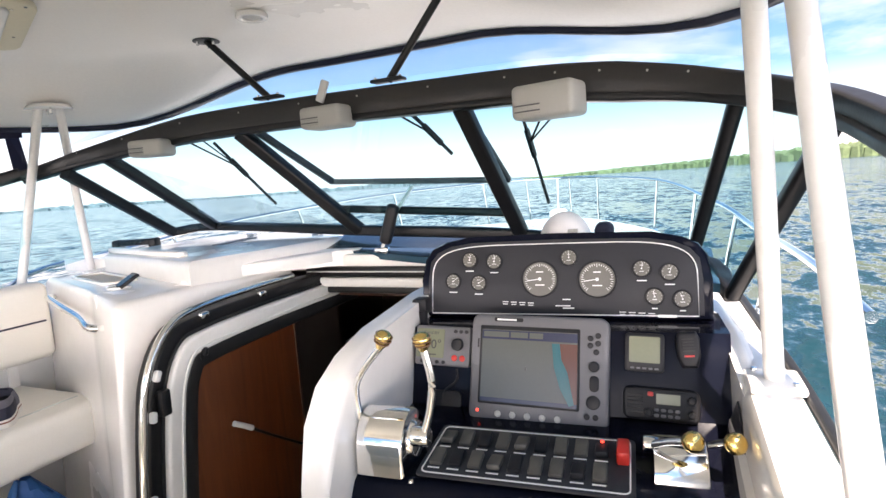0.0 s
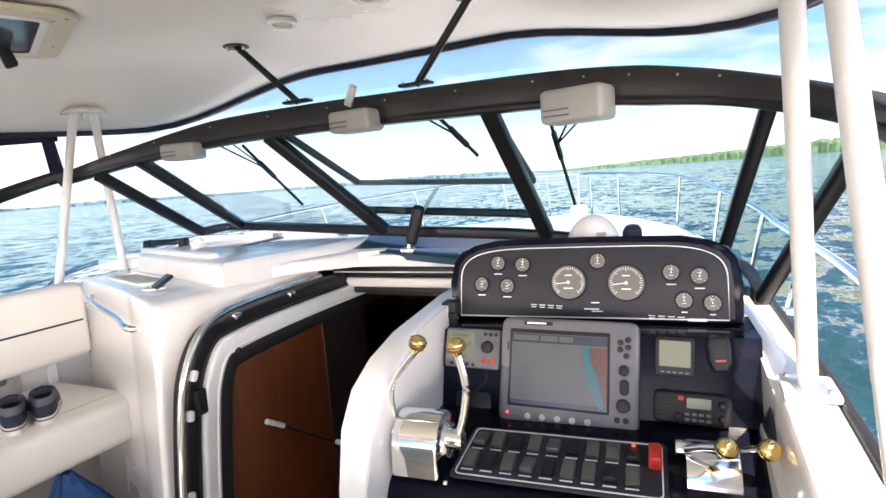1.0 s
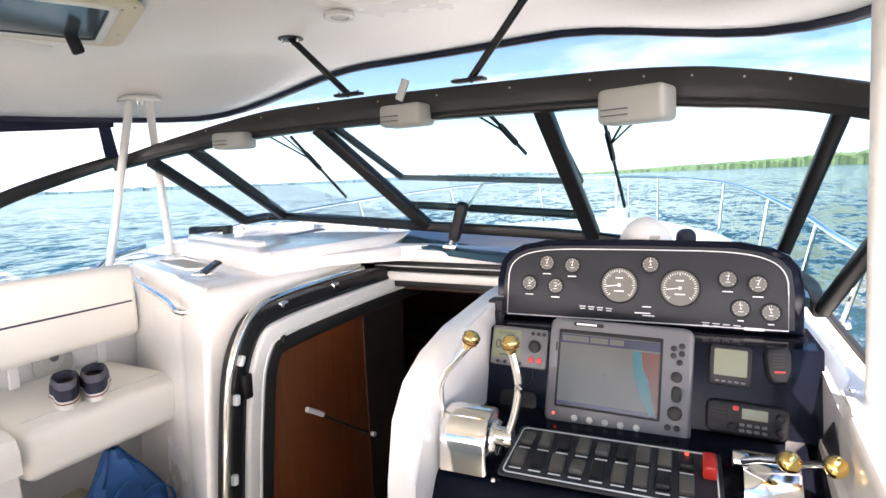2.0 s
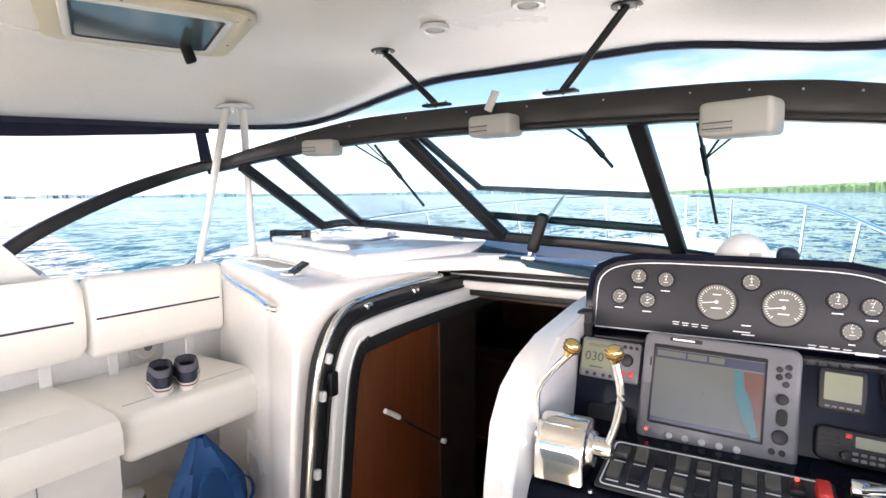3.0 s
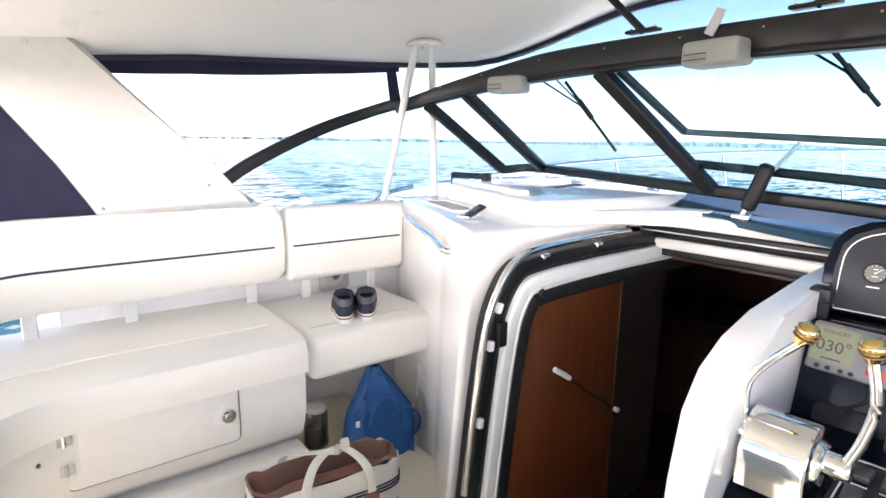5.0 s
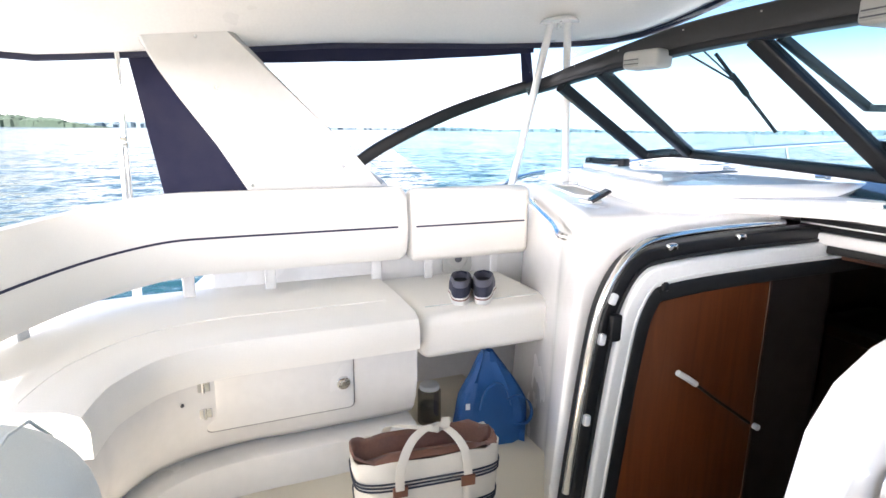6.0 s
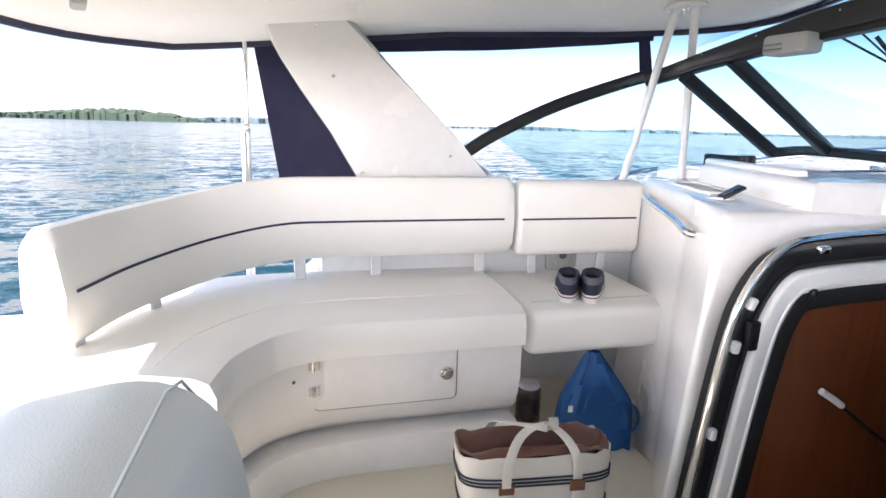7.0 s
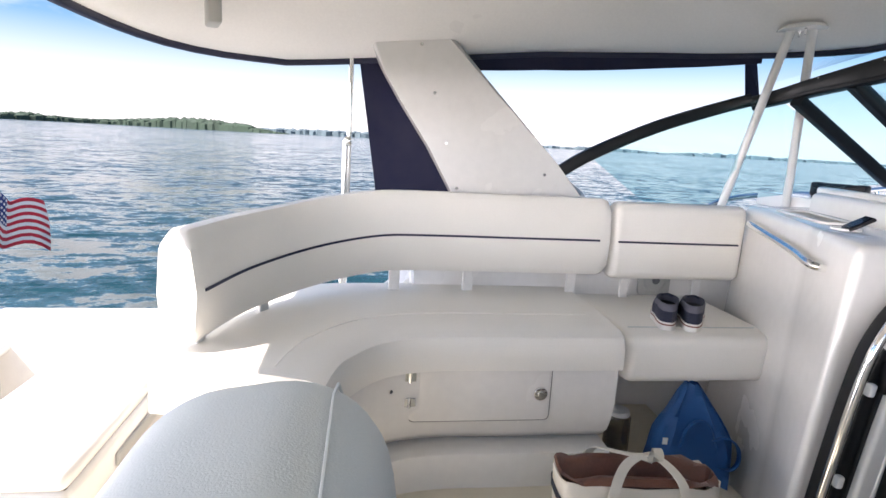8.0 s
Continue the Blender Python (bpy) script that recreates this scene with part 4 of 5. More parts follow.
part("range_key", plate(rect(0.022, 0.038, 0.010), 0.005, 0.0015, pose(0.138, -0.022, 0.0442)), BTN, mf)
part("trackpad", cyl(0.017, 0.016, 0.005, 20, pose(0.136, -0.066, 0.0442), bev=0.001), BTN, mf)
part("power_lamp", cyl(0.004, 0.003, 0.002, 10, pose(-0.148, -0.108, 0.0446)), REDL, mf, "red power lamp")

ap = thing("autopilot_control", "grey autopilot control head with green-grey display", "display", face(-0.335, 1.035) @ pose(0, 0, 0.002, 0, 0, -2))
part("housing", plate(rect(0.155, 0.105, 0.008), 0.026, 0.004, seg=2), GREYP, ap)
part("display", plate(rect(0.078, 0.076, 0.003), 0.001, 0, pose(-0.034, 0.006, 0.0262)), LCD, ap, "green-grey display")
part("knob", cyl(0.017, 0.015, 0.016, 24, pose(0.044, 0.006, 0.026), bev=0.003), BTN, ap)
for x, y in ((0.036, 0.040), (0.051, 0.040), (0.066, 0.040), (-0.055, -0.043), (-0.035, -0.043), (-0.012, -0.043), (0.006, -0.043)):
    part("small_key", cyl(0.0052, 0.005, 0.003, 10, pose(x, y, 0.026)), BTN, ap)
for x in (0.036, 0.058):
    part("red_key", cyl(0.0085, 0.008, 0.003, 14, pose(x, -0.030, 0.026), bev=0.001), REDP, ap, "round red key")


def words(body, size, m, material, parent, name):
    cu = bpy.data.curves.new(name, "FONT")
    cu.body, cu.size, cu.align_x, cu.align_y, cu.extrude = body, size, "CENTER", "CENTER", 0.0002
    tmp = bpy.data.objects.new(name + "_t", cu)
    scene.collection.objects.link(tmp)
    me = bpy.data.meshes.new_from_object(tmp.evaluated_get(bpy.context.evaluated_depsgraph_get()))
    bpy.data.objects.remove(tmp)
    bpy.data.curves.remove(cu)
    me.materials.append(material)
    ob = new(name, me)
    ob.matrix_basis = m
    ob.parent = parent
    return ob


words("030\u00b0", 0.034, pose(-0.034, 0.002, 0.0276), INK, ap, "digits")
words("STANDBY", 0.011, pose(-0.034, 0.033, 0.0276), INK, ap, "caption")
b2 = rbox(0.036, 0.003, 0.0006, 0, m=pose(-0.034, -0.024, 0.0275))
part("lettering", b2, INK, ap)

ds = thing("depth_display", "small square black instrument display", "display", face(0.175, 1.035) @ pose(0, 0, 0.001, 0, 0, -2) @ Matrix.Diagonal((0.85, 0.88, 1, 1)))
part("housing", plate(rect(0.105, 0.105, 0.010), 0.018, 0.004), BTN, ds)
part("display", plate(rect(0.082, 0.070, 0.003), 0.001, 0, pose(0, 0.008, 0.0182)), LCD, ds, "pale display")
for k in range(5):
    part("key", plate(rect(0.011, 0.005, 0.002), 0.002, 0, pose(-0.032 + 0.016 * k, -0.042, 0.018)), GREYP, ds)

vh_ = thing("vhf_radio", "black marine radio with small lit display", "radio", face(0.208, 0.922) @ pose(0, 0, 0.001, 0, 0, -2) @ Matrix.Diagonal((0.84, 0.84, 1, 1)))
part("housing", plate(rect(0.200, 0.088, 0.018), 0.030, 0.008, seg=3), BTN, vh_)
b2 = None
for k in range(6):
    b2 = rbox(0.042, 0.004, 0.003, 0.001, 1, m=pose(-0.068, -0.024 + 0.0095 * k, 0.030), bm=b2)
part("speaker_grille", b2, RUBBER, vh_)
part("display", plate(rect(0.062, 0.028, 0.002), 0.001, 0, pose(0.018, 0.016, 0.0302)), LCD, vh_, "green-grey display")
for x, y, r in ((0.078, 0.018, 0.011), (0.078, -0.020, 0.011), (-0.034, -0.022, 0.012)):
    part("knob", cyl(r, r * 0.9, 0.014, 18, pose(x, y, 0.030), bev=0.002), BTN, vh_)
for k in range(8):
    part("key", plate(rect(0.013, 0.008, 0.003), 0.003, 0.0006, pose(-0.012 + 0.018 * (k % 4), -0.014 - 0.015 * (k // 4), 0.030)), GREYP, vh_)
part("red_key", plate(rect(0.015, 0.012, 0.003), 0.004, 0.001, pose(-0.028, 0.028, 0.030)), REDP, vh_, "red emergency key")
mic = thing("radio_microphone", "black fist microphone hanging on a clip", "microphone", face(0.272, 1.045) @ pose(0, 0, 0.004, 0, 0, 4) @ Matrix.Diagonal((0.72, 0.85, 0.9, 1)))
part("body", plate([(-0.022, -0.05), (0.022, -0.05), (0.034, -0.02), (0.036, 0.03), (0.026, 0.048), (-0.026, 0.048), (-0.036, 0.03), (-0.034, -0.02)], 0.036, 0.010, seg=3), BTN, mic)
b2 = None
for k in range(5):
    b2 = rbox(0.034, 0.003, 0.002, 0, m=pose(0, 0.028 - 0.008 * k, 0.0362), bm=b2)
part("grille", b2, RUBBER, mic)
part("marks", rbox(0.03, 0.005, 0.001, 0, m=pose(0, -0.018, 0.0366)), REDP, mic, "small red marks")
coil = [(0.295, 1.045, 1.02), (0.292, 1.03, 0.985)] + [(0.318 + 0.014 * math.cos(k * 0.9), 1.005 + 0.012 * math.sin(k * 0.9) - 0.0011 * k, 0.975 - 0.0014 * k) for k in range(80)] + [(0.315, 0.90, 0.862), (0.30, 0.95, 0.872)]
part("coiled_cord", tube(coil, 0.003, 6), BTN, mic, "black coiled cord")
km = thing("black_bracket", "small black plastic mount at the gauge pod corner", "mount")
part("body", rbox(0.045, 0.05, 0.045, 0.008, 2, m=Matrix.Translation((-0.425, 1.16, 1.13))), BTN, km)
part("stem", cyl(0.01, 0.014, 0.05, 12, Matrix.Translation((-0.415, 1.14, 1.07))), BTN, km)
b2 = tube(curve_pts([(-0.30, 1.063, 0.98), (-0.30, 1.055, 0.95), (-0.335, 1.045, 0.92), (-0.34, 1.035, 0.885)], 5), 0.0035, 6)
solo("cable", b2, BTN, "black cable hanging down the dash face", "cable")
b2 = plate(rect(0.10, 0.05, 0.015), 0.006, 0.002, face(-0.335, 0.90))
solo("cover_plate", b2, BTN, "small black cover plate on the dash", "plate")

# ---- switch panel ----
sw = thing("switch_panel", "black rocker switch panel with white border", "switch panel", pose(-0.07, 0.812, 0.8795, 4.6, 0, 0))
part("plate", plate(rect(0.44, 0.205, 0.012), 0.005, 0.002), PANEL, sw)
part("border", sweep([(x, y, 0.0056) for x, y in rect(0.42, 0.185, 0.012)], rect(0.003, 0.002), closed=True), WHITEP, sw, "white border line")
for j in range(2):
    for i in range(9):
        x, y = -0.187 + 0.0425 * i, 0.042 - 0.082 * j
        last = j == 0 and i == 8
        b2 = rbox(0.028, 0.050, 0.014, 0.004, 2, m=pose(x, y, 0.010, 9 if (i * 7 + j * 3) % 4 else -7))
        r_ = part("rocker", b2, BTN if (i + j) % 3 == 2 else ROCKER, sw)
        part("caption", rbox(0.026, 0.004, 0.0008, 0, m=pose(x, y - 0.034, 0.0057)), WHITEP, sw)
part("red_guard", rbox(0.026, 0.060, 0.03, 0.005, 2, m=pose(0.196, 0.030, 0.018)), REDP, sw, "red switch guard")
part("lamp", cyl(0.004, 0.004, 0.003, 10, pose(0.153, 0.060, 0.018)), REDL, sw, "red lamp")


# ---- throttle binnacles ----
def half_drum(w, r, h):
    out = [(-r, 0), (r, 0), (r, h * 0.35)]
    for k in range(1, 12):
        a = math.pi * k / 12
        out.append((r * math.cos(a), h * 0.35 + (h * 0.65) * math.sin(a)))
    out.append((-r, h * 0.35))
    return plate(out, w, 0.006, frame_m((-w / 2, 0, 0), (0, 1, 0), (1, 0, 0)))


def knob_bm(p, d, s=1.0):
    b2 = bmesh.new()
    prof = [(0.0, 0.010), (0.008, 0.014), (0.016, 0.0185), (0.026, 0.0235), (0.036, 0.0255), (0.046, 0.0235), (0.053, 0.017), (0.057, 0.008)]
    m = Vector(d).to_track_quat("Z", "Y").to_matrix().to_4x4()
    m.translation = Vector(p)
    prev = None
    for h, r in prof:
        cur = [b2.verts.new(m @ Vector((r * s * math.cos(k * math.pi / 10), r * s * math.sin(k * math.pi / 10), h * s))) for k in range(20)]
        if prev:
            for k in range(20):
                b2.faces.new((prev[k], prev[(k + 1) % 20], cur[(k + 1) % 20], cur[k]))
        else:
            b2.faces.new(cur[::-1])
        prev = cur
    b2.faces.new(prev)
    return b2


th = thing("throttle_control", "polished twin lever engine control with brass knobs", "throttle")
part("housing", xf(half_drum(0.105, 0.070, 0.125), pose(-0.362, 0.765, 0.868)), CHROME, th, "polished chrome drum")
part("side_cap", cyl(0.045, 0.038, 0.016, 24, frame_m((-0.311, 0.765, 0.925), (0, 1, 0), (1, 0, 0)), bev=0.004), CHROME, th)
lv1 = curve_pts([(-0.422, 0.75, 0.945), (-0.425, 0.735, 1.03), (-0.405, 0.725, 1.08), (-0.345, 0.72, 1.15)], 5)
lv2 = curve_pts([(-0.262, 0.715, 0.965), (-0.245, 0.715, 1.02), (-0.238, 0.715, 1.08), (-0.250, 0.715, 1.145)], 5)
l1 = part("lever", tube(lv1, 0.0075, 12), CHROME, th)
l2 = part("lever", tube(lv2, 0.0085, 12), CHROME, th)
part("knob", knob_bm((-0.352, 0.72, 1.142), (0.45, 0, 0.9), 0.72), BRASS, l1, "turned brass knob")
part("knob", knob_bm((-0.250, 0.715, 1.140), (-0.08, -0.1, 1), 0.72), BRASS, l2, "turned brass knob")
part("hub", cyl(0.022, 0.02, 0.04, 18, frame_m((-0.292, 0.72, 0.955), (0, 1, 0), (1, 0, 0)), bev=0.006), CHROME, l2, "chrome hub")
part("hub", cyl(0.016, 0.015, 0.02, 18, frame_m((-0.435, 0.74, 0.95), (0, 1, 0), (1, 0, 0)), bev=0.004), CHROME, l1, "chrome hub")
for l_, p, d in ((l1, (-0.352, 0.72, 1.142), (0.45, 0, 0.9)), (l2, (-0.250, 0.715, 1.140), (-0.08, -0.1, 1))):
    q = Vector(d).to_track_quat("Z", "Y").to_matrix().to_4x4()
    q.translation = Vector(p)
    for h, r in ((0.015, 0.0166), (0.023, 0.0186), (0.031, 0.0184)):
        part("groove", sweep([q @ Vector((r * math.cos(k * math.pi / 10), r * math.sin(k * math.pi / 10), h)) for k in range(20)], rect(0.0018, 0.0018), closed=True), STAFFW, l_, "dark turned groove")
tg = thing("gear_control", "polished gear lever control with brass knobs", "throttle")
part("housing", xf(half_drum(0.10, 0.075, 0.11), pose(0.235, 0.86, 0.818)), CHROME, tg, "polished chrome drum")
g1 = part("lever", tube([(0.178, 0.83, 0.925), (0.215, 0.80, 0.95), (0.245, 0.775, 0.965)], 0.008, 10), CHROME, tg)
g2 = part("lever", tube([(0.292, 0.85, 0.925), (0.305, 0.81, 0.95), (0.318, 0.785, 0.965)], 0.008, 10), CHROME, tg)
part("knob", knob_bm((0.238, 0.785, 0.960), (0.45, -0.75, 0.35), 0.8), BRASS, g1, "turned brass knob")
part("knob", knob_bm((0.316, 0.795, 0.960), (0.25, -0.85, 0.35), 0.8), BRASS, g2, "turned brass knob")
part("hub", cyl(0.018, 0.016, 0.03, 16, frame_m((0.165, 0.835, 0.925), (0, 1, 0), (1, 0, 0)), bev=0.004), CHROME, g1)
for x, y, z in ((-0.44, 0.70, 0.868), (-0.29, 0.69, 0.868)):
    part("screw", cyl(0.006, 0.005, 0.004, 10, Matrix.Translation((x, y, z))), CHROME, pod)
dm = plate([(0, -0.075), (0.085, 0), (0, 0.075), (-0.085, 0)], 0.003, 0.001, frame_m((0.357, 0.95, 0.905), (0, 1, 0), (-1, 0, 0)))
solo("diamond_emblem", dm, PANEL, "dark diamond-shaped inlay on the white helm side", "emblem")
part("hood", rbox(0.72, 0.30, 0.20, 0.05, 4, m=Matrix.Translation((-0.05, 1.42, 1.16))), DASH, pod, "glossy navy dash hood")

# cap and small bag behind the gauges
cp_ = thing("baseball_cap", "white cotton baseball cap lying on the dash hood", "cap", pose(-0.035, 1.38, 1.256, 0, 0, 20) @ Matrix.Diagonal((0.95, 0.95, 0.98, 1)))
b2 = bmesh.new()
bmesh.ops.create_uvsphere(b2, u_segments=24, v_segments=14, radius=1)
bmesh.ops.delete(b2, geom=[v for v in b2.verts if v.co.z < -0.05], context="VERTS")
xf(b2, Matrix.Diagonal((0.085, 0.098, 0.115, 1)))
part("crown", b2, WHITEC, cp_)
part("brim", sheet([[(-0.075 + 0.15 * i / 8, -0.085 - 0.075 * math.sin(math.pi * i / 8) * j / 3, 0.010 - 0.02 * (j / 3) + 0.012 * math.sin(math.pi * i / 8)) for i in range(9)] for j in range(4)], 0.004), NAVYSH, cp_, "dark brim")
part("emblem", rbox(0.03, 0.003, 0.014, 0.001, 1, m=pose(0.0, -0.092, 0.062, 25)), LGREY, cp_, "pale stitched emblem")
pk = thing("dark_pouch", "small dark zip pouch beside the cap", "pouch")
part("body", rbox(0.055, 0.10, 0.07, 0.022, 4, m=Matrix.Translation((0.075, 1.42, 1.293))), NAVYSH, pk)

helm_things = [pod, mf, ap, ds, vh_, mic, km, sw, th, tg, cp_, pk]
HELM = pose(0.081, -0.052, -0.149, 0, 0, 3.85) @ Matrix.Diagonal((1.113, 1.113, 1.113, 1))
for ob in [o for o in scene.objects if o.parent is None and (o in helm_things or o.name.split(".")[0] in ("gauge", "cable", "cover_plate", "diamond_emblem"))]:
    ob.matrix_basis = HELM @ ob.matrix_basis

# ---- header fittings ----
def cover(x, y, z, w, h, d, rz):
    c = thing("wiper_motor_cover", "light grey plastic wiper motor cover under the header", "motor cover", pose(x, y, z, 0, 0, rz), group="wiper motor covers")
    part("shell", rbox(w, d, h, 0.018, 3), LGREY, c)
    for k in range(4):
        part("louvre", rbox(w * 0.42, 0.004, 0.004, 0.001, 1, m=pose(-w * 0.22, -d / 2 - 0.001, -h * 0.36 + 0.009 * k)), GREYP if k % 2 else LGREY, c)
    return c


cover(-0.075, 1.37, 1.722, 0.205, 0.105, 0.12, -14)
cover(-0.94, 1.46, 1.772, 0.19, 0.082, 0.12, -4)
cover(-1.91, 1.48, 1.740, 0.18, 0.075, 0.11, 10)


def strut(a, b):
    s = thing("hardtop_strut", "black tubular strut from hardtop to windscreen header", "strut", group="hardtop struts")
    part("tube", tube([a, b], 0.014, 12), BLACK, s)
    part("roof_flange", cyl(0.055, 0.05, 0.012, 20, Matrix.Translation((a[0], a[1], a[2] - 0.004)), bev=0.003), BLACK, s)
    part("foot", rbox(0.13, 0.05, 0.012, 0.004, 2, m=pose(b[0], b[1] - 0.005, b[2] + 0.002, 0, 0, -4)), BLACK, s)
    for dx in (-0.05, 0.05):
        part("bolt", cyl(0.007, 0.006, 0.008, 8, Matrix.Translation((b[0] + dx, b[1] - 0.01, b[2] + 0.008))), CHROME, s)
    for k in range(3):
        part("bolt", cyl(0.006, 0.006, 0.02, 8, Matrix.Translation((a[0] + 0.035 * math.cos(k * 2.1), a[1] + 0.035 * math.sin(k * 2.1), a[2] - 0.02))), CHROME, s)


strut((-1.50, 1.46, roof_z(-1.50, 1.46)), (-1.25, 1.515, 1.888))
strut((-0.44, 1.46, roof_z(-0.44, 1.46)), (-0.68, 1.485, 1.878))
part("latch_plate", rbox(0.035, 0.012, 0.085, 0.004, 2, m=pose(-0.965, 1.475, 1.875, 0, 25, 0)), ALU, ws, "bright latch plate")
for k in range(14):
    p = hi_part[6 + 3 * k] if 6 + 3 * k < len(hi_part) else hi_part[-2]
    part("screw", cyl(0.0035, 0.0035, 0.003, 8, frame_m((p.x, p.y - 0.026, p.z + 0.008), (1, 0, 0), (0, -1, 0))), LGREY, ws)


def wiper(a, elbow, tip, b2a):
    w = thing("wiper", "black windscreen wiper parked outside the glass", "wiper", group="windscreen wipers")
    part("arm", tube([a, elbow], 0.0045, 6), BLACK, w)
    part("arm", tube([b2a, elbow], 0.0035, 6), BLACK, w)
    d = (Vector(tip) - Vector(elbow)).normalized()
    part("blade", sweep([Vector(elbow) - d * 0.16, Vector(elbow), Vector(tip)], rect(0.008, 0.014, 0.002)), RUBBER, w)
    part("blade_carrier", sweep([Vector(elbow) - d * 0.05, Vector(elbow) + d * 0.06], rect(0.014, 0.024, 0.004)), BLACK, w)


wiper((-1.87, 1.62, 1.784), (-1.716, 1.80, 1.643), (-1.631, 1.95, 1.446), (-1.78, 1.62, 1.79))
wiper((-0.75, 1.62, 1.79), (-0.626, 1.72, 1.696), (-0.574, 1.80, 1.612), (-0.69, 1.61, 1.79))
wiper((-0.13, 1.56, 1.72), (-0.209, 1.66, 1.622), (-0.176, 1.78, 1.39), (-0.085, 1.55, 1.71))
# centre vent: sash swung out, sill bar and stay
part("sash", sweep([(-1.40, 1.60, 1.77), (-1.36, 2.08, 1.54)], rect(0.03, 0.03, 0.006)), BLACK, ws)
part("sash", sweep([(-0.43, 1.56, 1.765), (-0.40, 2.0, 1.49)], rect(0.03, 0.03, 0.006)), BLACK, ws)
part("sash_bar", sweep([(-1.36, 2.08, 1.54), (-0.40, 2.0, 1.49)], rect(0.03, 0.028, 0.006)), GREYP, ws, "grey sash bar")
part("sill_bar", sweep([(-1.27, 1.95, 1.405), (-0.36, 1.86, 1.355)], rect(0.035, 0.035, 0.008)), BLACK, ws)
stay = thing("window_stay", "black sleeved window stay standing on the dash", "stay")
part("rod", tube([(-0.975, 1.855, 1.21), (-0.925, 1.865, 1.34), (-0.825, 1.92, 1.495)], 0.008, 8), ALU, stay)
part("sleeve", xf(rbox(0.055, 0.045, 0.19, 0.018, 3), frame_m((-0.93, 1.862, 1.325), (0.95, 0, -0.3), (0.3, 0.05, 0.95))), BTN, stay, "black rubber sleeve")
part("foot", rbox(0.07, 0.04, 0.03, 0.008, 2, m=Matrix.Translation((-0.975, 1.86, 1.205))), CHROME, stay)

# ---- hardtop fittings ----
def vee(apex, feet, r):
    v = thing("hardtop_support", "white painted tube support under the hardtop", "support tube", group="hardtop supports")
    part("mount", xf(cyl(0.105, 0.09, 0.02, 28, bev=0.006), pose(apex[0], apex[1], apex[2] - 0.012) @ Matrix.Diagonal((1.15, 0.9, 1, 1))), GEL, v)
    for k, f in enumerate(feet):
        off = (-0.03, 0.03)[k]
        part("tube", tube([(apex[0] + off, apex[1] + off, apex[2] - 0.005), f], r, 14), PAINTW, v)
        part("base", xf(rbox(0.11, 0.13, 0.02, 0.008, 2), Matrix.Translation(f)), GEL, v)
        for s in (-1, 1):
            part("bolt", cyl(0.008, 0.007, 0.008, 10, Matrix.Translation((f[0] + s * 0.035, f[1] - s * 0.045, f[2] + 0.008))), CHROME, v)
    for k in range(3):
        part("bolt", cyl(0.006, 0.006, 0.03, 8, Matrix.Translation((apex[0] - 0.06 + 0.06 * k, apex[1] - 0.03 + 0.02 * (k % 2), apex[2] - 0.04))), CHROME, v)


vee((-2.52, 1.44, roof_z(-2.52, 1.44)), ((-2.78, 1.31, 0.985), (-2.72, 1.68, 0.985)), 0.020)
vee((0.42, 0.72, roof_z(0.42, 0.72)), ((0.475, 1.0, 1.005), (0.475, 0.30, 1.005)), 0.021)
hz_ = roof_z(-1.93, 0.64) - 0.022
ht = thing("roof_hatch", "cream framed roof hatch with smoked glass", "hatch", pose(-1.93, 0.64, hz_, 0, 0, -25) @ Matrix.Diagonal((0.88, 0.88, 1, 1)))
part("flange", sweep([(x, y, 0.006) for x, y in rect(0.66, 0.66, 0.05)], rect(0.09, 0.02, 0.006), closed=True), mat("aged_cream_flange", (0.72, 0.66, 0.50), 0.45), ht, "aged cream flange")
part("inner_frame", sweep([(x, y, 0.004) for x, y in rect(0.56, 0.56, 0.04)], rect(0.035, 0.03, 0.008), closed=True), ALU, ht)
part("seal", sweep([(x, y, 0.0) for x, y in rect(0.52, 0.52, 0.035)], rect(0.016, 0.014, 0.004), closed=True), RUBBER, ht)
pn = part("pane", plate(rect(0.53, 0.53, 0.03), 0.008, 0, pose(0, 0, -0.004)), mat("smoked_acrylic", (0.07, 0.10, 0.115), 0.12, 0, 0.2, 3, 40, coat=0.5), ht, "smoked glass")
part("handle", rbox(0.03, 0.05, 0.09, 0.01, 2, m=pose(-0.20, 0.18, -0.03, 20)), BTN, ht, "black dog handle")
for x, y in ((-0.1, 0.335), (0.28, 0.30), (-0.33, -0.1), (0.33, -0.1), (0.33, 0.335), (-0.33, 0.3)):
    part("screw", cyl(0.006, 0.006, 0.004, 8, pose(x, y, -0.007)), CHROME, ht)


def puck(x, y, label="small round white courtesy light in the hardtop"):
    z = roof_z(x, y)
    p = thing("ceiling_light", label, "light", pose(x, y, z - 0.012), group="hardtop lights")
    part("ring", sweep([(0.045 * math.cos(t * 0.314), 0.045 * math.sin(t * 0.314), 0) for t in range(20)], rect(0.022, 0.02, 0.006), closed=True), GEL, p)
    part("lens", cyl(0.03, 0.034, 0.012, 20, pose(0, 0, -0.006), bev=0.003), LGREY, p)


puck(-1.11, 1.29)
puck(-0.70, 1.23)
puck(-2.45, -0.62)
fl = thing("flood_light", "white rectangular flood light under the hardtop edge", "light", pose(-2.38, -1.1, roof_z(-2.38, -1.1) - 0.13, 0, 0, 20))
part("body", rbox(0.13, 0.05, 0.10, 0.01, 2), LGREY, fl)
part("bracket", rbox(0.03, 0.03, 0.07, 0.006, 2, m=pose(0, 0, 0.08)), mat("bronze_bracket", (0.18, 0.12, 0.06), 0.4, 0.8), fl)
